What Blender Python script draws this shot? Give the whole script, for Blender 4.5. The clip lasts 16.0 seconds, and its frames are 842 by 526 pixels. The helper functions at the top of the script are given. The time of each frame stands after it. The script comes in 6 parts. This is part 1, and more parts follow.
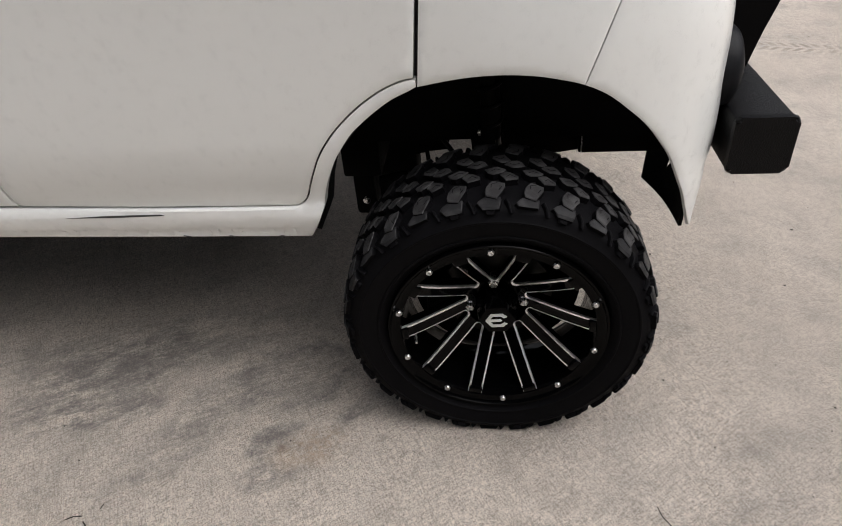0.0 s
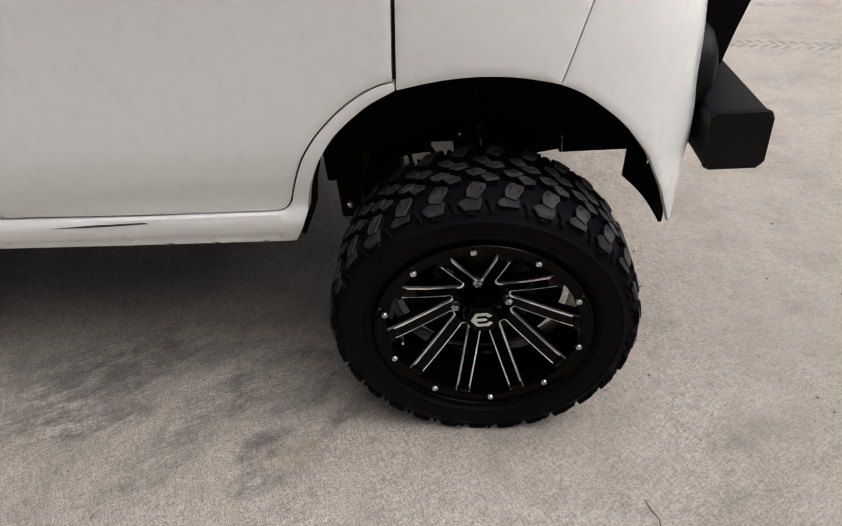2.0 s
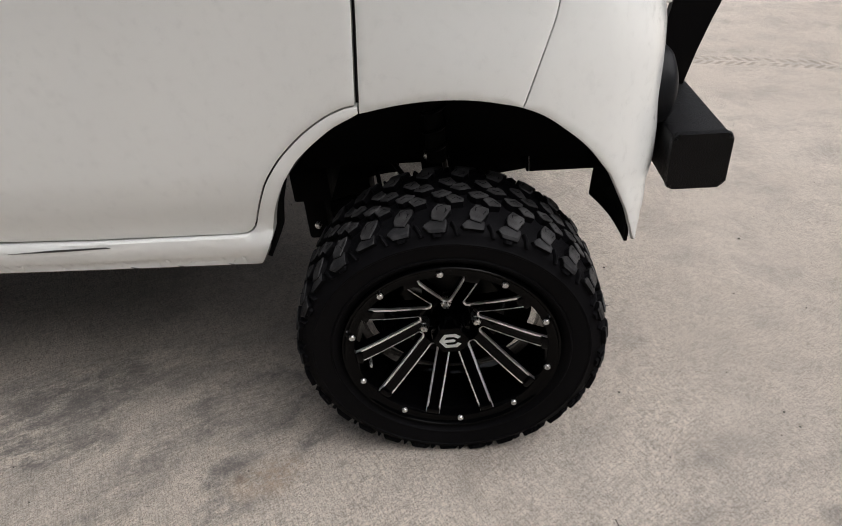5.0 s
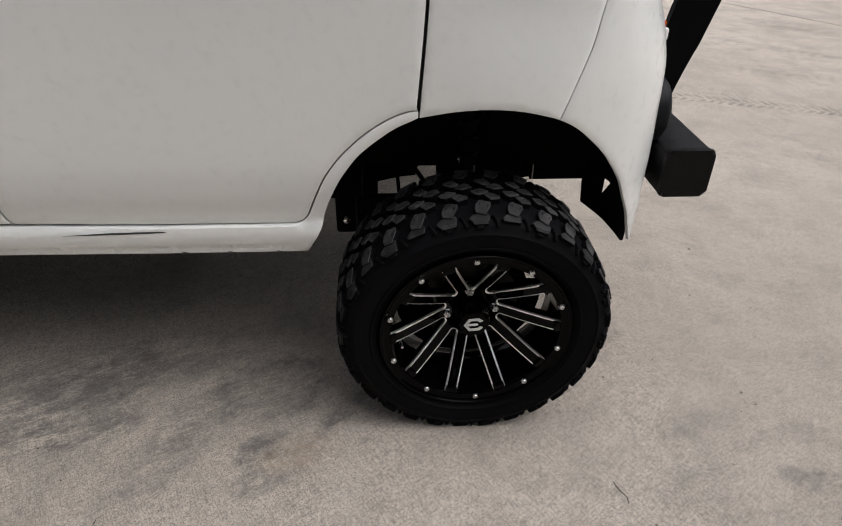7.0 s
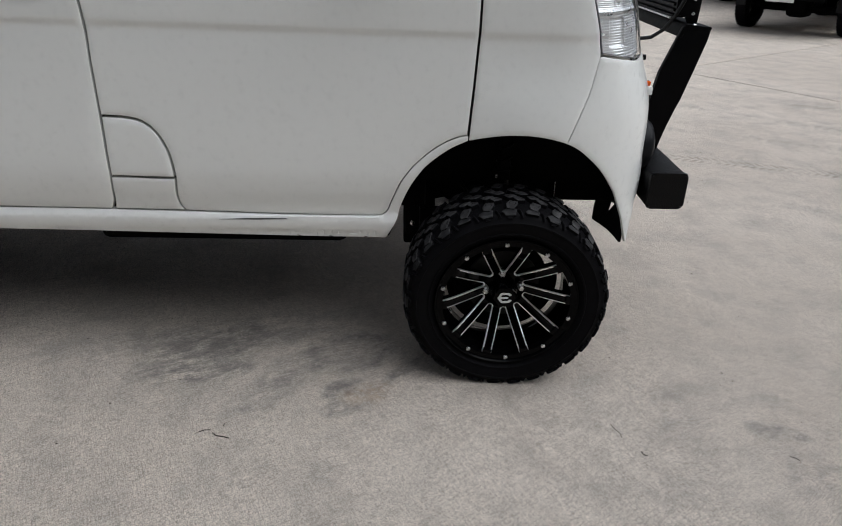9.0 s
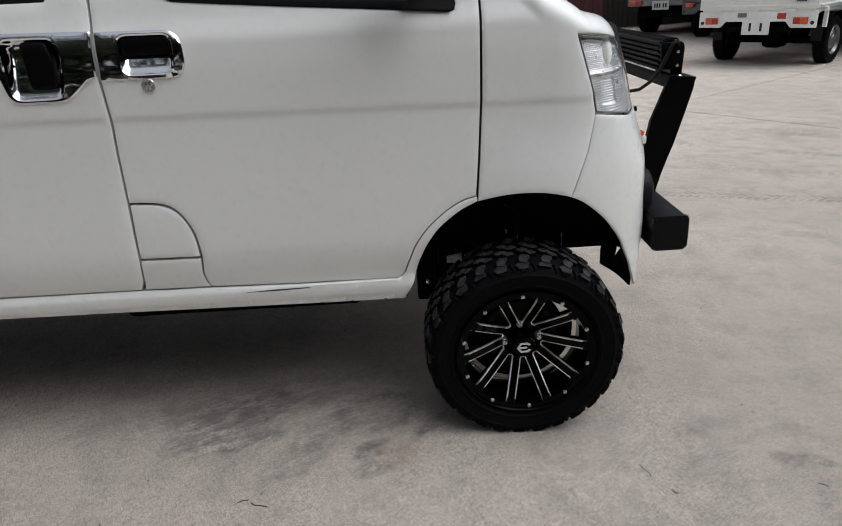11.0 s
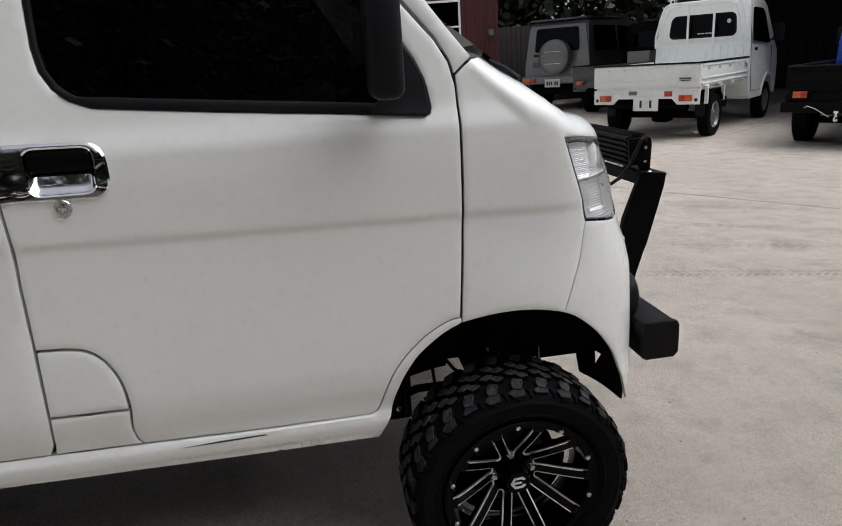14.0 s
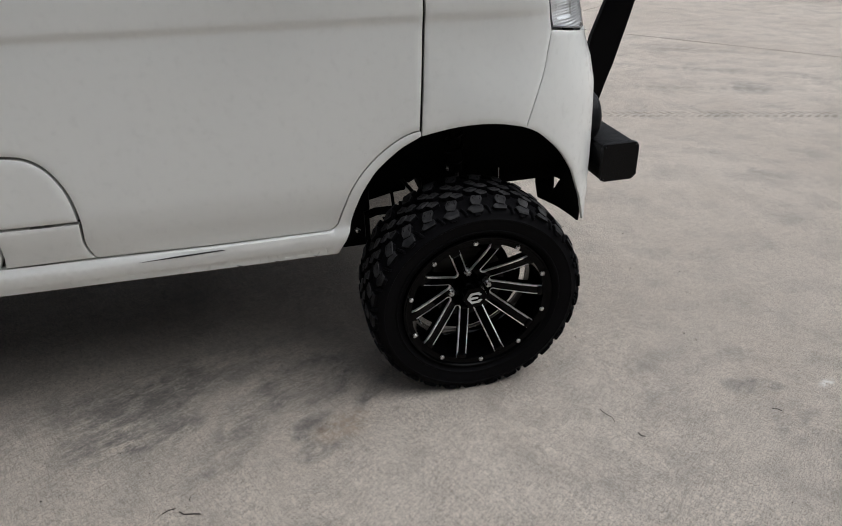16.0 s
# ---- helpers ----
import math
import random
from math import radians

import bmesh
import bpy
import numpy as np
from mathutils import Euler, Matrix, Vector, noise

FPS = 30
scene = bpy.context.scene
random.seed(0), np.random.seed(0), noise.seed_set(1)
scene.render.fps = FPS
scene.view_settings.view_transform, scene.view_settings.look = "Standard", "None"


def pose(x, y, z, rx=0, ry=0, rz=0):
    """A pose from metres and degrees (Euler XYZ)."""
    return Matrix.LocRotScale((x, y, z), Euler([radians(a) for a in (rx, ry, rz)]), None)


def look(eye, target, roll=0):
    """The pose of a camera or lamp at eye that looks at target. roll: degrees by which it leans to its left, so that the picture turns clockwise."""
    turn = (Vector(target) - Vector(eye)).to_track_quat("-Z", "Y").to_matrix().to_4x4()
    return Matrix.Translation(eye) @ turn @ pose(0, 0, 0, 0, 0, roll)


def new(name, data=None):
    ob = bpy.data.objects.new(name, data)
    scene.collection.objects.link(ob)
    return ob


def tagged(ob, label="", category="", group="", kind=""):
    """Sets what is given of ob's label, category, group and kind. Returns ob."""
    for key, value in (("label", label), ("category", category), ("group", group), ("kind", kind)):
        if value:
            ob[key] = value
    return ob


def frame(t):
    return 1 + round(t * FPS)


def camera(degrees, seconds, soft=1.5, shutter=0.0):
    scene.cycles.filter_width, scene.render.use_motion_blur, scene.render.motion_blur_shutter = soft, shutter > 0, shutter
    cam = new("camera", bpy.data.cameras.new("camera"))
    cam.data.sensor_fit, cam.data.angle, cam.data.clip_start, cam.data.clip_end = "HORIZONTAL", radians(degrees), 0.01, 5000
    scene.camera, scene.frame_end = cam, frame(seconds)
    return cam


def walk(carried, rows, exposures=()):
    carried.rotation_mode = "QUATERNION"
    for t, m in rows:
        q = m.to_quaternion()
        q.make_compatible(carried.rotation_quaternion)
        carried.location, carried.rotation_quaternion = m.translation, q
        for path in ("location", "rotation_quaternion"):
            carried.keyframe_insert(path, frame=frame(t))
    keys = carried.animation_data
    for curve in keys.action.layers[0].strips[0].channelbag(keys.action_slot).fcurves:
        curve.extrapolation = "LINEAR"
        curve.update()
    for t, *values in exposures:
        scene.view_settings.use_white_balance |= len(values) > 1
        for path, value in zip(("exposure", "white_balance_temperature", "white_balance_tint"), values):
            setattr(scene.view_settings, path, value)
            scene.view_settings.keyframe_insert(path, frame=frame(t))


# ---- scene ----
cam = camera(65.3, 16.0, soft=1.0)
PATH = [
    (0, (-0.005, -0.959, 1.087), (-0.226, 0.642, -0.091), -5.0),
    (0.5, (0.004, -0.963, 1.084), (-0.2, 0.648, -0.084), -5.4),
    (1, (0.002, -0.976, 1.101), (-0.214, 0.656, -0.035), -5.4),
    (1.5, (0.003, -0.978, 1.092), (-0.195, 0.63, -0.08), -5.0),
    (2, (0.007, -0.969, 1.088), (-0.185, 0.642, -0.082), -5.8),
    (2.5, (0.008, -0.964, 1.091), (-0.17, 0.652, -0.075), -5.7),
    (3, (0.016, -0.962, 1.086), (-0.121, 0.639, -0.104), -5.4),
    (3.5, (0.018, -0.965, 1.084), (-0.134, 0.626, -0.117), -6.0),
    (4, (0.025, -0.962, 1.079), (-0.101, 0.616, -0.143), -5.1),
    (4.5, (0.028, -0.954, 1.081), (-0.123, 0.64, -0.116), -5.0),
    (5, (0.029, -0.955, 1.097), (-0.099, 0.681, -0.047), -5.1),
    (5.2, (0.021, -0.961, 1.107), (-0.107, 0.693, -0.009), -4.8),
    (7.3, (-0.207, -1.161, 1.141), (-0.054, 0.508, 0.05), 1.3),
    (7.5, (-0.189, -1.215, 1.146), (-0.048, 0.473, 0.083), 0.6),
    (8, (-0.147, -1.405, 1.156), (-0.07, 0.286, 0.092), 2.3),
    (8.5, (-0.154, -1.523, 1.153), (-0.158, 0.216, 0.166), 2.5),
    (9, (-0.23, -1.631, 1.187), (-0.235, 0.155, 0.287), 0.8),
    (9.5, (-0.289, -1.75, 1.23), (-0.272, 0.107, 0.487), -1.0),
    (9.7, (-0.296, -1.79, 1.25), (-0.288, 0.066, 0.506), -3.3),
    (11.8, (-0.237, -1.56, 1.23), (-0.27, 0.263, 0.407), -3.8),
    (12, (-0.226, -1.527, 1.225), (-0.295, 0.277, 0.366), -4.3),
    (12.5, (-0.203, -1.448, 1.211), (-0.267, 0.345, 0.328), -4.1),
    (13, (-0.242, -1.414, 1.217), (-0.284, 0.4, 0.378), -4.2),
    (13.5, (-0.339, -1.394, 1.273), (-0.249, 0.49, 0.609), -4.2),
    (14, (-0.421, -1.404, 1.304), (-0.13, 0.486, 0.719), -3.6),
    (14.5, (-0.425, -1.392, 1.29), (-0.067, 0.463, 0.633), -2.5),
    (15, (-0.428, -1.4, 1.248), (-0.075, 0.399, 0.448), -3.4),
    (15.5, (-0.419, -1.405, 1.222), (-0.034, 0.327, 0.299), -2.4),
    (16, (-0.427, -1.416, 1.204), (-0.069, 0.287, 0.217), -2.2),
]
EXPOSURE = [(0.0, 0.37, 6450, 12.5), (5.0, 0.36, 6430, 12), (7.5, 0.12, 6360, 12), (8.5, 0.06, 6120, 10), (9.5, -0.02, 6010, 9), (12.0, 0.02, 6180, 10.5), (14.0, 0.02, 6220, 10.5), (15.0, 0.04, 6200, 10), (16.0, -0.02, 6160, 9.5)]
walk(cam, [(t, look(eye, target, roll)) for t, eye, target, roll in PATH], EXPOSURE)

from mathutils import geometry

# ---- light ----
SUN_ELEV, SUN_TURN = 60.0, 106.0
world = bpy.data.worlds.new("overcast_sky")
scene.world = world
world.use_nodes = True
wn, wl = world.node_tree.nodes, world.node_tree.links
wn.clear()
sky = wn.new("ShaderNodeTexSky")
sky.sky_type, sky.sun_disc = "NISHITA", False
sky.sun_elevation, sky.sun_rotation = radians(SUN_ELEV), radians(SUN_TURN)
sky.dust_density = 4.0
grey = wn.new("ShaderNodeHueSaturation")
grey.inputs["Saturation"].default_value = 0.22
back = wn.new("ShaderNodeBackground")
back.inputs["Strength"].default_value = 0.15
wout = wn.new("ShaderNodeOutputWorld")
wl.new(sky.outputs[0], grey.inputs["Color"])
wl.new(grey.outputs[0], back.inputs["Color"])
wl.new(back.outputs[0], wout.inputs[0])
sun_data = bpy.data.lights.new("sun", "SUN")
sun_data.energy, sun_data.angle, sun_data.color = 1.6, radians(70), (1.0, 0.97, 0.92)
sun = new("sun", sun_data)
az = radians(SUN_TURN)
sun.matrix_world = look((0, 0, 20), Vector((0, 0, 20)) - 10 * Vector((math.sin(az) * math.cos(radians(SUN_ELEV)), math.cos(az) * math.cos(radians(SUN_ELEV)), math.sin(radians(SUN_ELEV)))))

# ---- materials ----


def mat(name, col, rough=0.5, metal=0.0, var=0.12, scale=12.0, bump=0.0, bscale=180.0, coat=0.0, spec=0.5, wear=None, wear_at=0.62, island=0.0, scatter=False):
    """A painted, moulded or natural surface: two scales of colour change, grain in the relief, and wear in patches."""
    m = bpy.data.materials.new(name)
    m.use_nodes = True
    n, l = m.node_tree.nodes, m.node_tree.links
    b = n["Principled BSDF"]
    tc = n.new("ShaderNodeTexCoord")
    coords = tc.outputs["Object"]
    if scatter:
        info, shift = n.new("ShaderNodeObjectInfo"), n.new("ShaderNodeVectorMath")
        shift.operation = "MULTIPLY_ADD"
        shift.inputs[1].default_value = (9.0, 5.0, 7.0)
        l.new(info.outputs["Random"], shift.inputs[0])
        l.new(tc.outputs["Object"], shift.inputs[2])
        coords = shift.outputs[0]
    big, fine = n.new("ShaderNodeTexNoise"), n.new("ShaderNodeTexNoise")
    big.inputs["Scale"].default_value, fine.inputs["Scale"].default_value = scale * 0.25, scale * 4
    for t in (big, fine):
        t.inputs["Detail"].default_value = 5
        l.new(coords, t.inputs["Vector"])
    mean = n.new("ShaderNodeMath")
    mean.operation = "ADD"
    l.new(big.outputs[0], mean.inputs[0])
    l.new(fine.outputs[0], mean.inputs[1])
    ramp = n.new("ShaderNodeMapRange")
    ramp.inputs[1].default_value, ramp.inputs[2].default_value = 0.7, 1.3
    ramp.inputs[3].default_value, ramp.inputs[4].default_value = 1 - var, 1 + var
    l.new(mean.outputs[0], ramp.inputs[0])
    tone = n.new("ShaderNodeMix")
    tone.data_type, tone.blend_type = "RGBA", "MULTIPLY"
    tone.inputs[0].default_value = 1.0
    tone.inputs[6].default_value = (*col, 1)
    l.new(ramp.outputs[0], tone.inputs[7])
    out = tone.outputs[2]
    if wear:
        worn = n.new("ShaderNodeMix")
        worn.data_type = "RGBA"
        step = n.new("ShaderNodeMapRange")
        step.inputs[1].default_value, step.inputs[2].default_value = wear_at - 0.08, wear_at + 0.12
        patch = n.new("ShaderNodeTexNoise")
        patch.inputs["Scale"].default_value, patch.inputs["Detail"].default_value = scale, 8
        l.new(coords, patch.inputs["Vector"])
        l.new(patch.outputs[0], step.inputs[0])
        l.new(step.outputs[0], worn.inputs[0])
        l.new(out, worn.inputs[6])
        worn.inputs[7].default_value = (*wear, 1)
        out = worn.outputs[2]
    if island:
        geo, isl, mul = n.new("ShaderNodeNewGeometry"), n.new("ShaderNodeMapRange"), n.new("ShaderNodeMix")
        isl.inputs[3].default_value, isl.inputs[4].default_value = 1 - island, 1 + island
        mul.data_type, mul.blend_type = "RGBA", "MULTIPLY"
        mul.inputs[0].default_value = 1.0
        l.new(geo.outputs["Random Per Island"], isl.inputs[0])
        l.new(out, mul.inputs[6])
        l.new(isl.outputs[0], mul.inputs[7])
        out = mul.outputs[2]
    l.new(out, b.inputs["Base Color"])
    b.inputs["Metallic"].default_value = metal
    b.inputs["Coat Weight"].default_value = coat
    b.inputs["Coat Roughness"].default_value = 0.04
    b.inputs["Specular IOR Level"].default_value = spec
    rr = n.new("ShaderNodeMapRange")
    rr.inputs[1].default_value, rr.inputs[2].default_value = 0.7, 1.3
    rr.inputs[3].default_value, rr.inputs[4].default_value = max(rough * 0.85, 0.01), min(rough * 1.15, 1)
    l.new(mean.outputs[0], rr.inputs[0])
    l.new(rr.outputs[0], b.inputs["Roughness"])
    if bump:
        grain, bn = n.new("ShaderNodeTexNoise"), n.new("ShaderNodeBump")
        grain.inputs["Scale"].default_value, grain.inputs["Detail"].default_value = bscale, 3
        l.new(coords, grain.inputs["Vector"])
        bn.inputs["Strength"].default_value, bn.inputs["Distance"].default_value = bump, 0.002
        l.new(grain.outputs[0], bn.inputs["Height"])
        l.new(bn.outputs[0], b.inputs["Normal"])
    return m


def glass(name, tint, rough=0.01, ior=1.45):
    m = bpy.data.materials.new(name)
    m.use_nodes = True
    b = m.node_tree.nodes["Principled BSDF"]
    b.inputs["Base Color"].default_value = (*tint, 1)
    b.inputs["Transmission Weight"].default_value = 1.0
    b.inputs["Roughness"].default_value = rough
    b.inputs["IOR"].default_value = ior
    return m


PAINT = mat("pearl_white_paint", (0.765, 0.775, 0.755), 0.30, var=0.006, scale=220, coat=0.7)
PAINT.node_tree.nodes["Principled BSDF"].inputs["Coat Roughness"].default_value = 0.12
PAINT_IN = mat("dark_inner_panel", (0.012, 0.012, 0.012), 0.7, var=0.3)
RUBBER = mat("black_window_rubber", (0.005, 0.005, 0.0055), 0.5, var=0.2, bump=0.05, spec=0.2)
PLASTIC = mat("grained_black_plastic", (0.008, 0.0085, 0.010), 0.45, var=0.15, bump=0.25, bscale=900, spec=0.12)
CHROME = mat("chrome", (0.86, 0.86, 0.87), 0.035, 1.0, var=0.02)
GLASS_DARK = glass("tinted_glass", (0.0005, 0.0006, 0.0006))
GLASS_SMOKED = glass("smoked_glass", (0.0005, 0.0006, 0.0006), 0.02, 1.17)
GLASS_CLEAR = glass("clear_lamp_lens", (0.97, 0.98, 0.98), 0.02, 1.25)
TYRE = mat("black_tyre_rubber", (0.0034, 0.0033, 0.0040), 0.62, var=0.4, scale=30, bump=0.16, bscale=500, spec=0.05)
SHOULDER = mat("worn_shoulder_rubber", (0.009, 0.009, 0.010), 0.55, var=0.4, scale=40, bump=0.3, bscale=520, spec=0.2, wear=(0.030, 0.030, 0.031), wear_at=0.56, scatter=True)
TREAD = mat("scuffed_tread_rubber", (0.018, 0.0177, 0.0185), 0.6, var=0.35, scale=40, bump=0.35, bscale=520, spec=0.28, wear=(0.046, 0.045, 0.046), wear_at=0.53, scatter=True)
RIM_BLACK = mat("gloss_black_rim", (0.0010, 0.0010, 0.0012), 0.09, var=0.1, spec=0.06)
SPOKE_BLACK = mat("gloss_black_spoke", (0.0010, 0.0010, 0.0012), 0.05, var=0.1, spec=0.08)
MILLED = mat("milled_aluminium", (0.92, 0.93, 0.95), 0.42, 1.0, var=0.06, scale=60)
STEEL = mat("zinc_plated_steel", (0.62, 0.62, 0.62), 0.28, 1.0, var=0.15, scale=60)
POWDER = mat("textured_black_powder_coat", (0.0024, 0.0024, 0.0030), 0.36, var=0.15, bump=0.8, bscale=330, spec=0.16)
SATIN = mat("satin_black_paint", (0.0022, 0.0022, 0.0026), 0.42, var=0.12, bump=0.06, spec=0.06)
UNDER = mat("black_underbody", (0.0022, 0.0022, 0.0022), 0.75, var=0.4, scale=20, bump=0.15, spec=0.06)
REFLECTOR = mat("bright_lamp_reflector", (0.74, 0.75, 0.76), 0.30, 0.85, var=0.04)
BRAKE = mat("brake_iron", (0.008, 0.0075, 0.007), 0.6, 0.1, var=0.25)
AMBER = mat("amber_lens", (0.62, 0.09, 0.008), 0.12, var=0.06, coat=0.5)
RED = mat("red_lens", (0.42, 0.012, 0.008), 0.12, var=0.06, coat=0.5)
WHITE_OLD = mat("weathered_white_truck_paint", (0.84, 0.86, 0.83), 0.42, var=0.05, scale=5, coat=0.2, wear=(0.66, 0.67, 0.63), wear_at=0.68)
SILVER = mat("silver_grey_paint", (0.15, 0.154, 0.158), 0.32, 0.45, var=0.05, coat=0.4)
SILVER_DARK = mat("dark_grey_paint", (0.06, 0.065, 0.07), 0.35, 0.3, var=0.08, coat=0.4)
BLUE = mat("bright_blue_paint", (0.006, 0.062, 0.46), 0.35, var=0.06, coat=0.15, spec=0.3)
BLACK_PAINT = mat("black_truck_paint", (0.003, 0.003, 0.0034), 0.5, var=0.2, spec=0.08)
WHITE_TRIM = mat("white_trim", (0.75, 0.75, 0.73), 0.45, var=0.05)
STICKER = mat("pale_sticker", (0.62, 0.64, 0.62), 0.4, var=0.05)
INK = mat("dark_ink", (0.03, 0.03, 0.03), 0.5, var=0.1)
MAROON = mat("maroon_sheet_metal", (0.055, 0.010, 0.011), 0.45, var=0.15, scale=4)
FENCE = mat("weathered_fence_board", (0.012, 0.0095, 0.0075), 0.8, var=0.35, scale=8, bump=0.3, bscale=60)
DARKWALL = mat("dark_brown_wall", (0.022, 0.016, 0.013), 0.8, var=0.3, scale=4)
BARK = mat("grey_brown_bark", (0.07, 0.055, 0.042), 0.9, var=0.4, scale=10, bump=0.5, bscale=40)
LEAF = mat("dull_green_leaf", (0.026, 0.038, 0.016), 0.6, var=0.3, scale=3, island=0.45)
STONE = mat("grit_and_twigs", (0.035, 0.028, 0.022), 0.85, var=0.4, scale=60, island=0.4)
CREAM = mat("cream_upholstery", (0.42, 0.41, 0.38), 0.7, var=0.1)


def concrete():
    """Broom-finished concrete: fine aggregate, faint trowel streaks, broad weathering, dark rubber smears, a rust spot and a tyre print."""
    m = bpy.data.materials.new("weathered_concrete")
    m.use_nodes = True
    n, l = m.node_tree.nodes, m.node_tree.links
    b = n["Principled BSDF"]
    tc = n.new("ShaderNodeTexCoord")

    def noisy(scale, detail=5, rough=0.55, vec=None):
        t = n.new("ShaderNodeTexNoise")
        t.inputs["Scale"].default_value, t.inputs["Detail"].default_value, t.inputs["Roughness"].default_value = scale, detail, rough
        l.new(vec or tc.outputs["Object"], t.inputs["Vector"])
        return t.outputs[0]

    def span(v, a, b2, lo=0.0, hi=1.0):
        t = n.new("ShaderNodeMapRange")
        t.inputs[1].default_value, t.inputs[2].default_value, t.inputs[3].default_value, t.inputs[4].default_value = a, b2, lo, hi
        l.new(v, t.inputs[0])
        return t.outputs[0]

    def calc(op, a, b2):
        t = n.new("ShaderNodeMath")
        t.operation = op
        for i, v in enumerate((a, b2)):
            if isinstance(v, (int, float)):
                t.inputs[i].default_value = v
            else:
                l.new(v, t.inputs[i])
        return t.outputs[0]

    def blend(f, a, b2):
        t = n.new("ShaderNodeMix")
        t.data_type = "RGBA"
        l.new(f, t.inputs[0])
        for i, v in ((6, a), (7, b2)):
            if isinstance(v, tuple):
                t.inputs[i].default_value = (*v, 1)
            else:
                l.new(v, t.inputs[i])
        return t.outputs[2]

    def moved(x, y, turn, sx, sy):
        t = n.new("ShaderNodeMapping")
        t.vector_type = "TEXTURE"
        t.inputs["Location"].default_value = (x, y, 0)
        t.inputs["Rotation"].default_value = (0, 0, radians(turn))
        t.inputs["Scale"].default_value = (sx, sy, 1)
        l.new(tc.outputs["Object"], t.inputs["Vector"])
        return t.outputs[0]

    def spot(x, y, turn, sx, sy):
        g = n.new("ShaderNodeTexGradient")
        g.gradient_type = "SPHERICAL"
        l.new(moved(x, y, turn, sx, sy), g.inputs["Vector"])
        return g.outputs[1]

    base = blend(span(noisy(0.7, 6), 0.35, 0.65), (0.71, 0.622, 0.532), (0.87, 0.775, 0.675))
    base = blend(span(noisy(5.5, 6, 0.6), 0.45, 0.75), base, (0.47, 0.425, 0.375))
    grit = noisy(290, 4, 0.78)
    base = blend(span(grit, 0.48, 0.64, 0.0, 0.95), base, (0.17, 0.15, 0.13))
    base = blend(span(noisy(380, 3, 0.7), 0.50, 0.65, 0.0, 0.85), base, (0.78, 0.73, 0.66))
    base = blend(span(noisy(120, 6, 0.85), 0.47, 0.62, 0.0, 0.42), base, (0.27, 0.243, 0.21))
    base = blend(span(noisy(26, 7, 0.8), 0.50, 0.66, 0.0, 0.26), base, (0.28, 0.24, 0.205))
    # fine crossed broom strokes
    strokes = [noisy(170, 5, 0.7, moved(0, 0, turn, 0.4, 4.5)) for turn in (28, -52)]
    for stroke in strokes:
        base = blend(span(stroke, 0.50, 0.62, 0.0, 0.46), base, (0.21, 0.18, 0.15))
    streak = noisy(18, 4, 0.6, moved(0, 0, 20, 0.12, 2.5))
    base = blend(span(streak, 0.5, 0.8, 0.0, 0.14), base, (0.34, 0.31, 0.275))
    # broad brown weathering
    base = blend(span(noisy(1.6, 7, 0.65), 0.52, 0.75, 0.0, 0.28), base, (0.36, 0.305, 0.25))
    # rubber smears: gathered blotches with scrubbed streaks through them
    smear = noisy(14, 10, 0.72, moved(0, 0, 28, 1.6, 0.7))
    scrub = noisy(70, 10, 0.8, moved(0, 0, 26, 2.0, 0.5))
    speckle = calc("MULTIPLY", span(noisy(170, 6, 0.85), 0.40, 0.56, 0.45, 1.0), span(noisy(48, 8, 0.8), 0.40, 0.58, 0.55, 1.0))
    mottle = calc("ADD", calc("MULTIPLY", smear, 0.62), calc("MULTIPLY", scrub, 0.38))
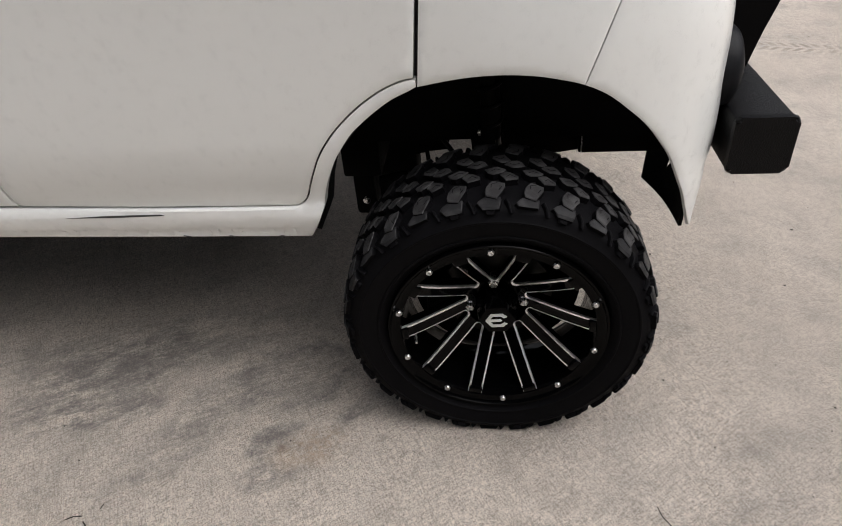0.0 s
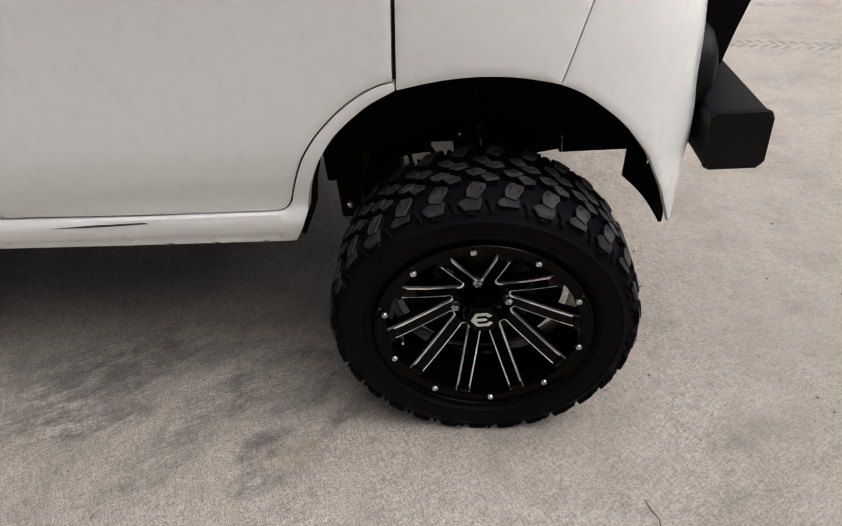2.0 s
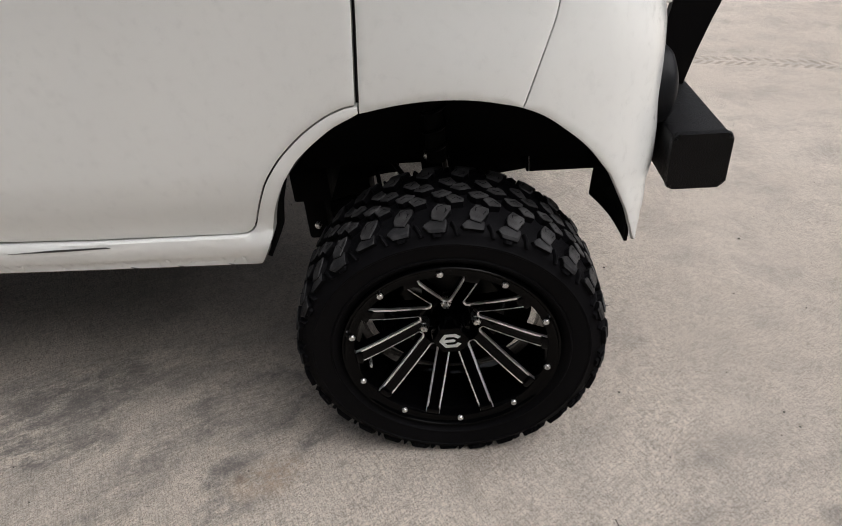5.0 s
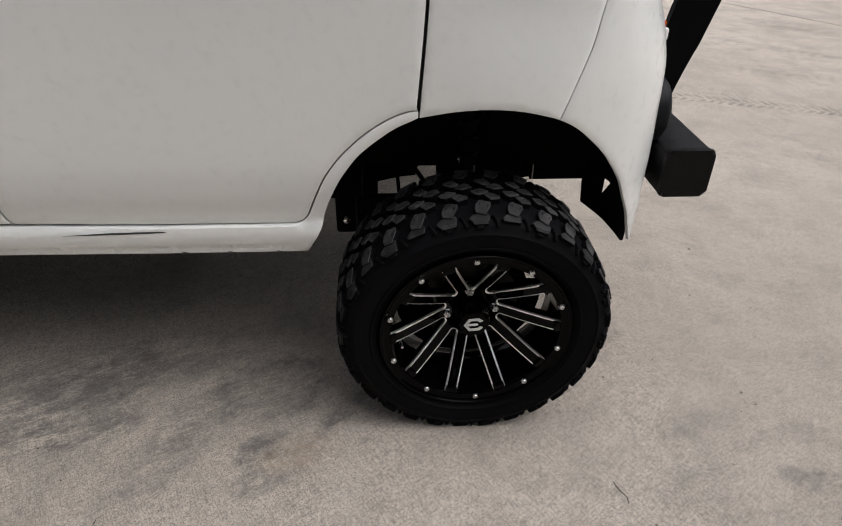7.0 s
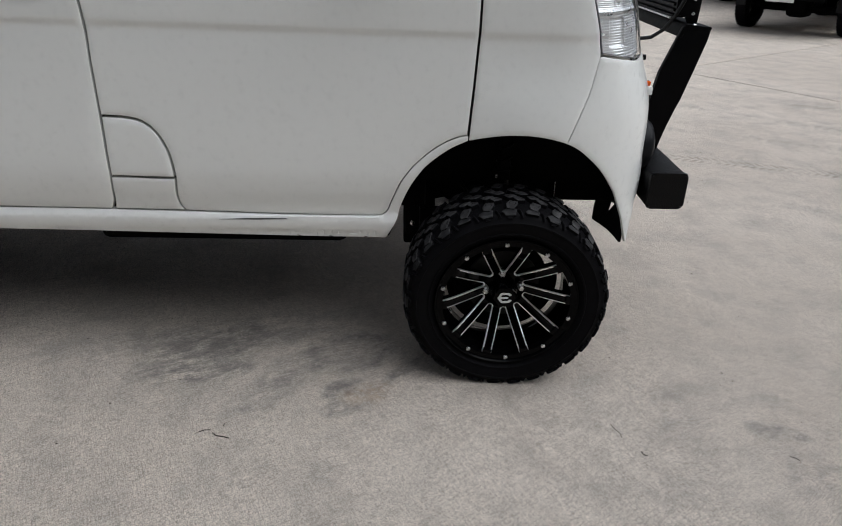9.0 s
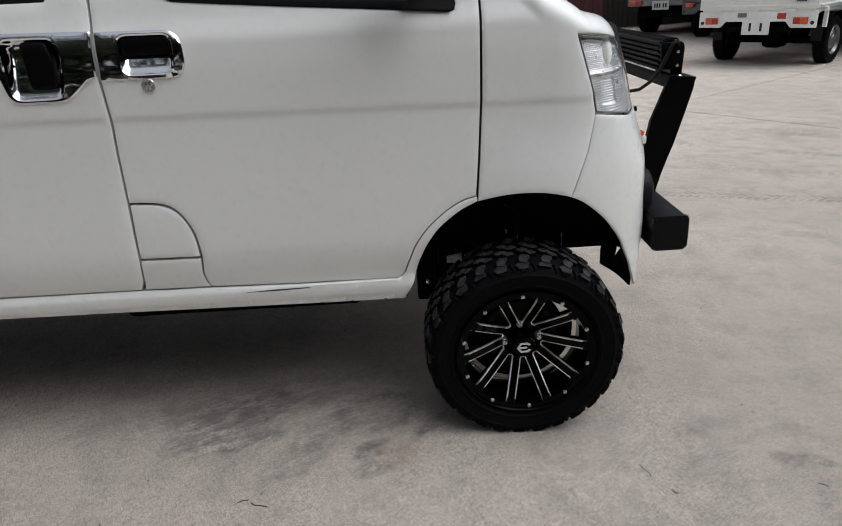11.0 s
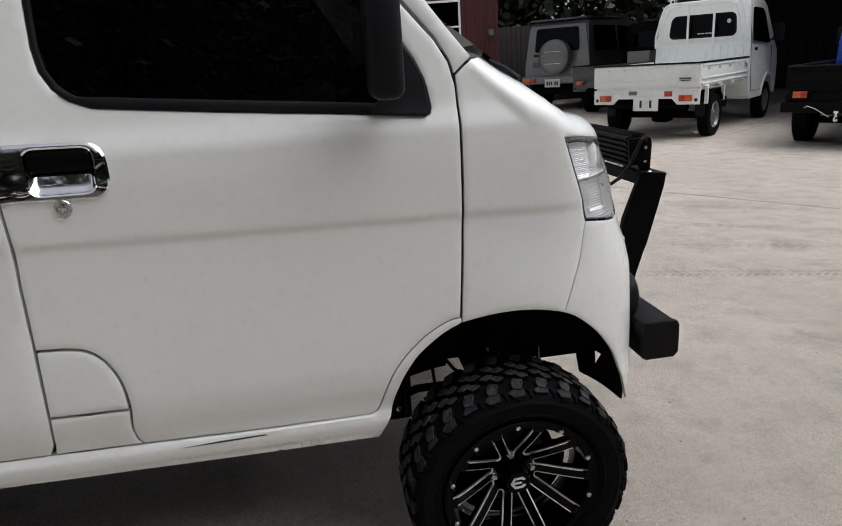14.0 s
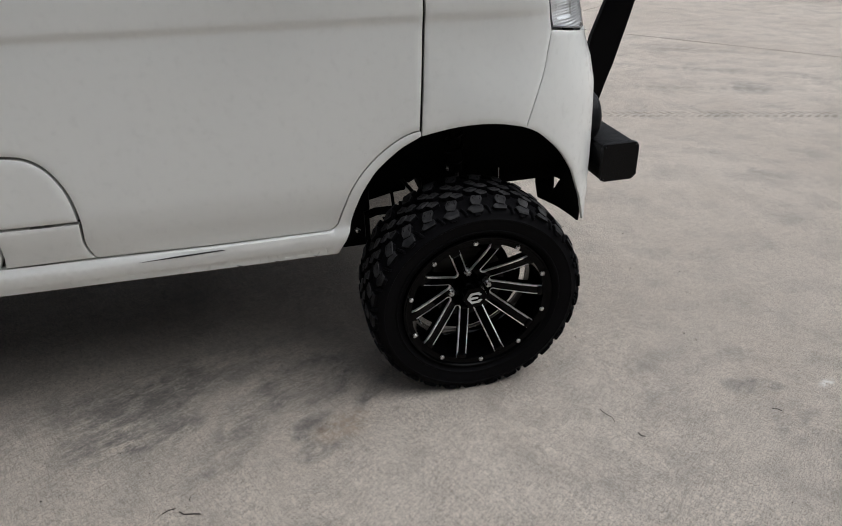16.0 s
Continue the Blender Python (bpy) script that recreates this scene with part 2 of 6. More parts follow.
    for x, y, turn, sx, sy, k in (
        (-0.96, -0.05, 22, 0.10, 0.035, 0.75), (-0.90, -0.02, 28, 0.20, 0.12, 0.75), (-0.87, -0.075, 18, 0.14, 0.035, 0.7), (-0.86, 0.085, 28, 0.24, 0.09, 0.6), (-0.78, -0.06, 30, 0.08, 0.04, 0.55),
        (-0.64, -0.12, 55, 0.20, 0.07, 0.42), (-0.68, -0.20, 60, 0.14, 0.05, 0.36), (-0.60, 0.00, 50, 0.16, 0.06, 0.45), (-0.465, -0.135, 40, 0.055, 0.045, 0.8), (-0.452, -0.212, 15, 0.07, 0.035, 0.8), (-0.447, -0.100, 20, 0.06, 0.025, 0.7), (-0.42, -0.17, 30, 0.10, 0.05, 0.35),
        (-0.77, 0.16, 15, 0.42, 0.12, 0.5), (-1.15, 0.05, 15, 0.35, 0.10, 0.35), (-0.29, -0.02, 62, 0.07, 0.018, 0.6), (-0.255, 0.005, 62, 0.06, 0.016, 0.6), (-0.32, -0.06, 60, 0.06, 0.02, 0.4),
        (0.764, -0.255, -35, 0.055, 0.025, 0.7), (0.695, -0.248, -40, 0.06, 0.03, 0.55), (0.688, -0.137, 10, 0.14, 0.04, 0.26), (0.472, -0.244, 15, 0.13, 0.07, 0.26), (0.50, -0.085, 10, 0.13, 0.045, 0.24), (0.707, -0.42, 80, 0.14, 0.035, 0.4), (0.775, -0.477, 80, 0.15, 0.05, 0.5),
        (2.65, 2.33, -12, 0.20, 0.16, 0.95), (2.45, 2.60, -38, 0.30, 0.06, 0.4), (2.79, 3.63, -30, 0.32, 0.16, 0.7), (2.95, 3.42, -35, 0.34, 0.08, 0.6), (3.37, 3.83, -30, 0.35, 0.10, 0.5), (1.76, 1.05, -50, 0.10, 0.045, 0.75), (2.18, 2.55, -25, 0.7, 0.07, 0.4), (3.0, 2.58, -38, 0.6, 0.09, 0.5), (2.3, 3.13, -38, 0.6, 0.06, 0.4), (4.2, 2.2, -35, 0.8, 0.12, 0.45), (1.9, 0.9, -30, 0.7, 0.10, 0.3), (3.6, 1.2, -25, 0.9, 0.12, 0.35)):
        f = calc("MULTIPLY", span(spot(x, y, turn, sx * 1.15, sy * 1.15), 0.02, 0.45), span(mottle, 0.43, 0.55, 0.0, min(1.0, 1.35 * k) if x < 1.5 else 0.7 * k))
        base = blend(calc("MULTIPLY", f, speckle), base, (0.185, 0.171, 0.162))
    # the scrubbed ring beside the wheel
    warp = n.new("ShaderNodeTexNoise")
    warp.inputs["Scale"].default_value, warp.inputs["Detail"].default_value = 11.0, 4
    l.new(tc.outputs["Object"], warp.inputs["Vector"])
    bent = n.new("ShaderNodeVectorMath")
    bent.operation = "MULTIPLY_ADD"
    bent.inputs[1].default_value = (1.3, 1.3, 0.0)
    l.new(warp.outputs["Color"], bent.inputs[0])
    l.new(moved(-0.475 + 0.065, 0.085 + 0.065, 25, 0.115, 0.088), bent.inputs[2])
    flat = n.new("ShaderNodeVectorMath")
    flat.operation = "MULTIPLY"
    flat.inputs[1].default_value = (1.0, 1.0, 0.0)
    l.new(bent.outputs[0], flat.inputs[0])
    far = n.new("ShaderNodeVectorMath")
    far.operation = "LENGTH"
    l.new(flat.outputs[0], far.inputs[0])
    ring = span(calc("ABSOLUTE", calc("SUBTRACT", far.outputs["Value"], 0.95), 0.0), 0.10, 0.42, 1.0, 0.0)
    base = blend(calc("MULTIPLY", calc("MULTIPLY", ring, speckle), span(mottle, 0.42, 0.55, 0.1, 1.0)), base, (0.190, 0.176, 0.168))
    inner = span(far.outputs["Value"], 0.4, 0.9, 0.5, 0.0)
    base = blend(calc("MULTIPLY", inner, span(scrub, 0.46, 0.56)), base, (0.22, 0.20, 0.185))
    # rust bloom
    base = blend(calc("MULTIPLY", span(spot(-0.37, -0.135, 20, 0.11, 0.06), 0.0, 0.7), span(noisy(30, 6, 0.7), 0.38, 0.62, 0.0, 0.5)), base, (0.42, 0.27, 0.15))
    # pale splash
    base = blend(calc("MULTIPLY", span(spot(0.925, -0.295, 20, 0.035, 0.016), 0.0, 0.5), span(noisy(60, 6, 0.7), 0.42, 0.55)), base, (0.80, 0.78, 0.74))
    # tyre print crossing the yard: two rows of slanted lug marks
    print_v = moved(2.0, 1.925, -18.8, 1.0, 1.0)
    sep = n.new("ShaderNodeSeparateXYZ")
    l.new(print_v, sep.inputs[0])
    wander = calc("MULTIPLY", calc("SUBTRACT", noisy(0.8), 0.5), 0.05)
    off = calc("ADD", sep.outputs[1], wander)
    across = calc("ABSOLUTE", off, 0.0)
    band = calc("MULTIPLY", span(across, 0.050, 0.060, 1.0, 0.0), span(across, 0.004, 0.010))
    wave = calc("SINE", calc("ADD", calc("ADD", calc("MULTIPLY", sep.outputs[0], 135.0), calc("MULTIPLY", across, 90.0)), calc("ADD", calc("MULTIPLY", calc("GREATER_THAN", off, 0.0), 2.4), calc("MULTIPLY", noisy(14, 3), 2.2))), 0.0)
    marks = calc("MULTIPLY", span(wave, -0.25, 0.25), span(noisy(7, 5, 0.7), 0.34, 0.56, 0.12, 0.75))
    base = blend(calc("MULTIPLY", band, marks), base, (0.27, 0.24, 0.205))
    # older, fainter tracks beside it
    for x, y, turn, wide, k in ((2.6, 2.85, -37, 0.07, 0.4), (2.35, 2.42, -24, 0.06, 0.3), (3.2, 1.3, -30, 0.08, 0.25)):
        old = n.new("ShaderNodeSeparateXYZ")
        l.new(moved(x, y, turn, 1.0, 1.0), old.inputs[0])
        edge = span(calc("ABSOLUTE", calc("ADD", old.outputs[1], wander), 0.0), wide * 0.6, wide, 1.0, 0.0)
        tick = calc("SINE", calc("ADD", calc("MULTIPLY", old.outputs[0], 80.0), calc("MULTIPLY", noisy(5, 4), 9.0)), 0.0)
        base = blend(calc("MULTIPLY", edge, calc("MULTIPLY", span(tick, -0.2, 0.7), span(noisy(2.2, 5, 0.7), 0.42, 0.60, 0.0, k))), base, (0.26, 0.235, 0.205))
    l.new(base, b.inputs["Base Color"])
    b.inputs["Roughness"].default_value = 0.88
    b.inputs["Specular IOR Level"].default_value = 0.25
    bn = n.new("ShaderNodeBump")
    bn.inputs["Strength"].default_value, bn.inputs["Distance"].default_value = 1.0, 0.005
    height = calc("ADD", grit, calc("MULTIPLY", noisy(90, 4), 0.7))
    l.new(calc("ADD", calc("ADD", height, calc("MULTIPLY", streak, 0.4)), calc("MULTIPLY", calc("ADD", strokes[0], strokes[1]), -0.8)), bn.inputs["Height"])
    l.new(bn.outputs[0], b.inputs["Normal"])
    return m


CONCRETE = concrete()

# ---- mesh helpers ----


def part(name, bm, material, parent=None, label="", smooth=35):
    me = bpy.data.meshes.new(name)
    bmesh.ops.recalc_face_normals(bm, faces=bm.faces) if len(bm.faces) < 40000 else None
    bm.to_mesh(me)
    bm.free()
    for mt in material if isinstance(material, (list, tuple)) else (material,):
        me.materials.append(mt)
    if smooth:
        me.shade_smooth()
        me.set_sharp_from_angle(angle=radians(smooth))
    ob = new(name, me)
    ob.parent = parent
    if label:
        ob["label"] = label
    return ob


def thing(name, label, category, group="", m=None):
    e = new(name)
    e.empty_display_size = 0.1
    if m is not None:
        e.matrix_basis = m
    return tagged(e, label, category, group)


def box(bm, x0, x1, y0, y1, z0, z1, bev=0.0, seg=2, m=None):
    vs = [bm.verts.new((x, y, z)) for x in (x0, x1) for y in (y0, y1) for z in (z0, z1)]
    fs = [bm.faces.new([vs[i] for i in q]) for q in ((0, 1, 3, 2), (4, 6, 7, 5), (0, 4, 5, 1), (2, 3, 7, 6), (0, 2, 6, 4), (1, 5, 7, 3))]
    if m is not None:
        bmesh.ops.transform(bm, matrix=m, verts=vs)
    if bev:
        bmesh.ops.bevel(bm, geom=list({e for f in fs for e in f.edges}), offset=bev, segments=seg, affect="EDGES", profile=0.5)
    return bm


def boxes(*rows, bev=0.0):
    bm = bmesh.new()
    for r in rows:
        box(bm, *r, bev=bev)
    return bm


def prism(bm, pts, fn, a, b, bev=0.0, hole=None):
    """Extrudes a 2D outline between a and b; fn(p, q, h) gives the place."""
    from_pts = [Vector(p) for p in pts]
    lo, hi = [bm.verts.new(fn(p[0], p[1], a)) for p in from_pts], [bm.verts.new(fn(p[0], p[1], b)) for p in from_pts]
    k = len(pts)
    fs = [bm.faces.new(lo), bm.faces.new(hi)]
    for i in range(k):
        fs.append(bm.faces.new((lo[i], lo[(i + 1) % k], hi[(i + 1) % k], hi[i])))
    if bev:
        bmesh.ops.bevel(bm, geom=list({e for f in fs for e in f.edges}), offset=bev, segments=2, affect="EDGES", profile=0.5)
    return bm


def xz(p, q, h):
    return (p, h, q)


def yz(p, q, h):
    return (h, p, q)


def xy(p, q, h):
    return (p, q, h)


def spin(bm, prof, seg=48, axis="y", at=(0, 0, 0), cap=False, closed=False):
    """Turns a profile of (radius, along) round an axis."""
    rings = []
    for r, h in prof:
        ring = []
        for i in range(seg):
            a = 2 * math.pi * i / seg
            c, s = r * math.cos(a), r * math.sin(a)
            p = {"y": (c, h, s), "x": (h, c, s), "z": (c, s, h)}[axis]
            ring.append(bm.verts.new((p[0] + at[0], p[1] + at[1], p[2] + at[2])))
        rings.append(ring)
    pairs = list(zip(rings, rings[1:])) + ([(rings[-1], rings[0])] if closed else [])
    for a, b in pairs:
        for i in range(seg):
            j = (i + 1) % seg
            bm.faces.new((a[i], a[j], b[j], b[i]))
    if cap:
        bm.faces.new(rings[0])
        bm.faces.new(rings[-1])
    return bm


def tube(bm, pts, r, seg=8):
    """A bent rod through points; r is one radius or one for each point."""
    pts = [Vector(p) for p in pts]
    rs = r if isinstance(r, (list, tuple)) else [r] * len(pts)
    rings = []
    for i, p in enumerate(pts):
        d = (pts[min(i + 1, len(pts) - 1)] - pts[max(i - 1, 0)]).normalized()
        q = d.to_track_quat("Z", "Y")
        rings.append([bm.verts.new(p + q @ Vector((rs[i] * math.cos(2 * math.pi * k / seg), rs[i] * math.sin(2 * math.pi * k / seg), 0))) for k in range(seg)])
    for a, b in zip(rings, rings[1:]):
        for k in range(seg):
            bm.faces.new((a[k], a[(k + 1) % seg], b[(k + 1) % seg], b[k]))
    bm.faces.new(rings[0])
    bm.faces.new(rings[-1])
    return bm


def ring_of(x, y, r, k, turn=0.0):
    return [(x + r * math.cos(turn + 2 * math.pi * i / k), y + r * math.sin(turn + 2 * math.pi * i / k)) for i in range(k)]


def rounded(pts, r, k=5):
    """An outline with its corners rounded; r is one radius or one for each corner."""
    out = []
    for i, p in enumerate(pts):
        p, a, b = Vector(p), Vector(pts[i - 1]), Vector(pts[(i + 1) % len(pts)])
        rad = r[i] if isinstance(r, (list, tuple)) else r
        u, v = (a - p), (b - p)
        t = min(rad, 0.45 * u.length, 0.45 * v.length)
        if t < 1e-5:
            out.append(tuple(p))
            continue
        s, e = p + u.normalized() * t, p + v.normalized() * t
        for j in range(k + 1):
            f = j / k
            out.append(tuple((1 - f) ** 2 * s + 2 * f * (1 - f) * p + f * f * e))
    return out


def shrunk(pts, d):
    """An outline moved inwards by d."""
    area = sum(pts[i - 1][0] * p[1] - p[0] * pts[i - 1][1] for i, p in enumerate(pts))
    sign = 1 if area > 0 else -1
    out = []
    for i, p in enumerate(pts):
        p, a, b = Vector(p), Vector(pts[i - 1]), Vector(pts[(i + 1) % len(pts)])
        u, v = (p - a), (b - p)
        if u.length < 1e-9 or v.length < 1e-9:
            out.append(tuple(p))
            continue
        u.normalize(), v.normalize()
        nu, nv = Vector((-u.y, u.x)) * sign, Vector((-v.y, v.x)) * sign
        k = nu + nv
        out.append(tuple(p + k * (d / max(0.5 * k.length_squared, 0.35))))
    return out


def curve(pts, k=5):
    """A smooth line through points."""
    out = []
    for i in range(len(pts) - 1):
        p0, p1, p2, p3 = (Vector(pts[max(0, min(len(pts) - 1, j))]) for j in (i - 1, i, i + 1, i + 2))
        for j in range(k):
            t = j / k
            out.append(tuple(0.5 * (2 * p1 + (p2 - p0) * t + (2 * p0 - 5 * p1 + 4 * p2 - p3) * t * t + (3 * p1 - p0 - 3 * p2 + p3) * t ** 3)))
    return out + [tuple(pts[-1])]


def dense(pts, step):
    out = []
    for i, p in enumerate(pts):
        q = pts[(i + 1) % len(pts)]
        k = max(1, int(math.hypot(q[0] - p[0], q[1] - p[1]) / step))
        out += [(p[0] + (q[0] - p[0]) * j / k, p[1] + (q[1] - p[1]) * j / k) for j in range(k)]
    return out


def inside(p, poly):
    hit = False
    for i, (x1, y1) in enumerate(poly):
        x0, y0 = poly[i - 1]
        if (y1 > p[1]) != (y0 > p[1]) and p[0] < (x0 - x1) * (p[1] - y1) / (y0 - y1) + x1:
            hit = not hit
    return hit


def sheet(outline, fn, step=0.02, holes=(), thick=0.018, lip=0.0026, edge=0.0013, extra=()):
    """A pressed panel: fn(u, v, inwards) is its surface; the edges are rolled over and turned in."""
    bm = bmesh.new()
    rims = [dense(outline, step)] + [dense(h, step) for h in holes]
    rings2 = [shrunk(rims[0], lip)] + [shrunk(h, -lip) for h in rims[1:]]
    pts, edges = [], []
    for ring in rims + rings2:
        k0 = len(pts)
        pts += [Vector(p) for p in ring]
        edges += [(k0 + i, k0 + (i + 1) % len(ring)) for i in range(len(ring))]
    n_rim = sum(len(r) for r in rims)
    lo = [min(p[i] for p in outline) for i in (0, 1)]
    hi = [max(p[i] for p in outline) for i in (0, 1)]
    inner = [shrunk(rings2[0], step * 0.45)] + [shrunk(r, -step * 0.45) for r in rings2[1:]]
    nx, ny = int((hi[0] - lo[0]) / step) + 1, int((hi[1] - lo[1]) / step) + 1
    for i in range(nx + 1):
        for j in range(ny + 1):
            p = (lo[0] + i * step, lo[1] + j * step)
            if inside(p, inner[0]) and not any(inside(p, h) for h in inner[1:]):
                pts.append(Vector(p))
    for p in extra:
        if inside(p, inner[0]) and not any(inside(p, h) for h in inner[1:]):
            pts.append(Vector(p))
    vs, _, fs, origin, _, _ = geometry.delaunay_2d_cdt(pts, edges, [], 0, 1e-6)
    of = [any(o < n_rim for o in src) for src in origin]
    made = [bm.verts.new(fn(v[0], v[1], edge if rim else 0.0)) for v, rim in zip(vs, of)]
    for f in fs:
        c = sum((vs[i] for i in f), Vector((0, 0))) / len(f)
        if inside(c, rims[0]) and not any(inside(c, h) for h in rims[1:]):
            try:
                bm.faces.new([made[i] for i in f])
            except ValueError:
                pass
    where = {id(made[i]): vs[i] for i in range(len(vs))}
    rim_edges = [e for e in bm.edges if e.is_boundary]
    inn = {}
    for e in rim_edges:
        for v in e.verts:
            if v not in inn:
                p = where[id(v)]
                inn[v] = bm.verts.new(fn(p[0], p[1], thick))
    for e in rim_edges:
        a, b = e.verts
        bm.faces.new((a, b, inn[b], inn[a]))
    for v in [v for v in bm.verts if not v.link_faces]:
        bm.verts.remove(v)
    return bm

# ---- the ground: one sheet of cast slabs with sunk joints ----
TURN = radians(35.5)
D1, D2 = Vector((math.cos(TURN), math.sin(TURN), 0)), Vector((-math.sin(TURN), math.cos(TURN), 0))


def yard(a, b, z=0.0):
    """A place from metres along and across the slabs."""
    return D1 * a + D2 * b + Vector((0, 0, z))


def rise(x, y):
    """The slab's fall for drainage: it climbs a little towards the van's tail and levels out across the yard."""
    f = min(1.0, max(0.0, (4.2 - abs(y)) / 2.0))
    return float(np.interp(x, (-1.6, -1.3, 0.40, 0.60), (0.044, 0.042, 0.0015, 0.0))) * f * f * (3 - 2 * f)


def ground_lines(first, gap, reach):
    out = [-900.0, -200.0, -60.0]
    k = first - gap * int((first + 40) / gap)
    while k < reach:
        out += [(k - 0.009), (k - 0.004), (k + 0.004), (k + 0.009)]
        k += gap
    return out + [60.0, 200.0, 900.0]


def build_ground():
    A, B = ground_lines(4.72, 7.4, 40), ground_lines(2.83, 7.4, 40)
    deep_a = {round(v, 4) for i, v in enumerate(A[3:-3]) if i % 4 in (1, 2)}
    deep_b = {round(v, 4) for i, v in enumerate(B[3:-3]) if i % 4 in (1, 2)}
    bm = bmesh.new()
    fine = [0.15 * k - 5.4 for k in range(73)]
    A = sorted(A + [v for v in fine if min(abs(v - a) for a in A) > 0.02])
    B = sorted(B + [v for v in fine if min(abs(v - b) for b in B) > 0.02])

    def level(a, b):
        p = yard(a, b)
        return yard(a, b, rise(p.x, p.y) - (0.012 if round(a, 4) in deep_a or round(b, 4) in deep_b else 0.0))

    grid = [[bm.verts.new(level(a, b)) for b in B] for a in A]
    for i in range(len(A) - 1):
        for j in range(len(B) - 1):
            bm.faces.new((grid[i][j], grid[i + 1][j], grid[i + 1][j + 1], grid[i][j + 1]))
    return tagged(part("ground", bm, CONCRETE, smooth=30), "weathered tan concrete yard with saw-cut joints and dark smears", "ground", kind="structure")


build_ground()

# ---- the van's skin ----


def soft(x0, x1, pts, width, k=2400):
    xs = np.linspace(x0, x1, k)
    ys = np.interp(xs, [p[0] for p in pts], [p[1] for p in pts])
    h = max(1, int(width / (x1 - x0) * k))
    kern = np.hanning(2 * h + 1)
    ys = np.convolve(np.pad(ys, h, mode="edge"), kern / kern.sum(), "valid")
    return lambda v: float(np.interp(v, xs, ys))


PLAN = [(0.10, 0.0), (0.15, 0.004), (0.20, 0.014), (0.25, 0.034), (0.29, 0.063), (0.32, 0.10), (0.345, 0.15), (0.37, 0.23), (0.39, 0.36), (0.40, 0.50), (0.405, 0.735)]
ARC = [0.10]
for (xa, ya), (xb, yb) in zip(PLAN, PLAN[1:]):
    ARC.append(ARC[-1] + math.hypot(xb - xa, yb - ya))
plan_x = soft(-3, 1.2, [(-3, -3)] + [(s, p[0]) for s, p in zip(ARC, PLAN)], 0.03, 6000)
plan_y = soft(-3, 1.2, [(-3, 0)] + [(s, p[1]) for s, p in zip(ARC, PLAN)], 0.03, 6000)
section = soft(0.3, 2.0, [(0.40, -0.034), (0.430, -0.020), (0.4395, -0.006), (0.4475, -0.0035), (0.4525, -0.0075), (0.459, 0.000), (0.470, 0.0030), (0.492, 0.0050), (0.500, 0.0030), (0.506, -0.0045), (0.512, -0.004), (0.53, -0.002), (0.57, 0.007), (0.62, 0.012), (0.70, 0.0105), (0.90, 0.0028), (0.955, 0.0000), (0.9665, -0.0008), (0.971, -0.0004), (0.983, 0.0031), (0.988, 0.0036), (1.0, 0.0038), (1.10, 0.002), (1.165, -0.004), (1.19, -0.014), (1.215, -0.024), (1.6, -0.11), (1.80, -0.16)], 0.0035)
rake = soft(0.3, 2.0, [(0.40, 0.050), (0.45, 0.041), (0.6, 0.036), (0.72, 0.032), (0.77, 0.029), (0.83, 0.014), (0.88, -0.005), (0.91, -0.012), (1.0, -0.032), (1.13, -0.072), (1.3, -0.16)], 0.02)
crest = soft(-0.5, 1.2, [(-0.5, 1.9), (-0.06, 1.27), (0.04, 1.169), (0.107, 1.142), (0.173, 1.110), (0.22, 1.089), (0.30, 1.080), (1.2, 1.085)], 0.03)


def skin(u, v, inwards=0.0):
    """The near side of the van: u runs forward along the side and round the front corner, v runs up and, past the shoulder, over the bonnet."""
    over, z = 0.0, v
    if u > -0.075:
        top = crest(u)
        if v > top:
            over = v - top
            z = top
    x, y = plan_x(u), plan_y(u)
    tx, ty = (plan_x(u + 0.002) - plan_x(u - 0.002)) / 0.004, (plan_y(u + 0.002) - plan_y(u - 0.002)) / 0.004
    q = math.hypot(tx, ty)
    tx, ty = tx / q, ty / q
    fade = min(1.0, max(0.15, 1 - (u - 0.12) / 0.20))
    w = math.exp(-(((z - 0.97) / 0.09) ** 2))
    p = section(z + w * (0.036 * (min(max(u, -1.3), 0.25) + 0.5) / 1.3 * 0.7)) * fade - inwards
    near = min(1.0, max(0.0, (0.92 - z) / 0.18))
    p += 0.017 * math.exp(-(((u - 0.05) / 0.15) ** 2)) * near * near * (3 - 2 * near)
    k = min(1.0, max(0.0, (u - 0.05) / 0.30))
    rad, dz = 0.055 + 0.030 * min(1.0, max(0.0, (u + 0.06) / 0.10)), 0.0
    if over:
        a = min(over / rad, 1.30)
        p -= rad * (1 - math.cos(a))
        dz = rad * math.sin(a)
        rest = over - rad * 1.30
        if rest > 0:
            p -= rest * math.sin(1.30)
            dz += rest * math.cos(1.30) * 0.75
        dz -= inwards * 0.5
    return Vector((x + ty * p + rake(z) * k, y - tx * p, z + dz))


def crease_rows(u0, u1, step=0.012):
    """Places along the pressed crease, close together across it."""
    return [(u, c - 0.0194 * (min(max(u, -1.3), 0.25) + 0.5)) for u in np.arange(u0, u1, step) for c in (0.948, 0.956, 0.9615, 0.9665, 0.9705, 0.9745, 0.9785, 0.983, 0.988, 0.995)]


GAP = 0.0017
van = thing("kei_van", "pearl white lifted kei van with black off-road wheels on concrete", "van")

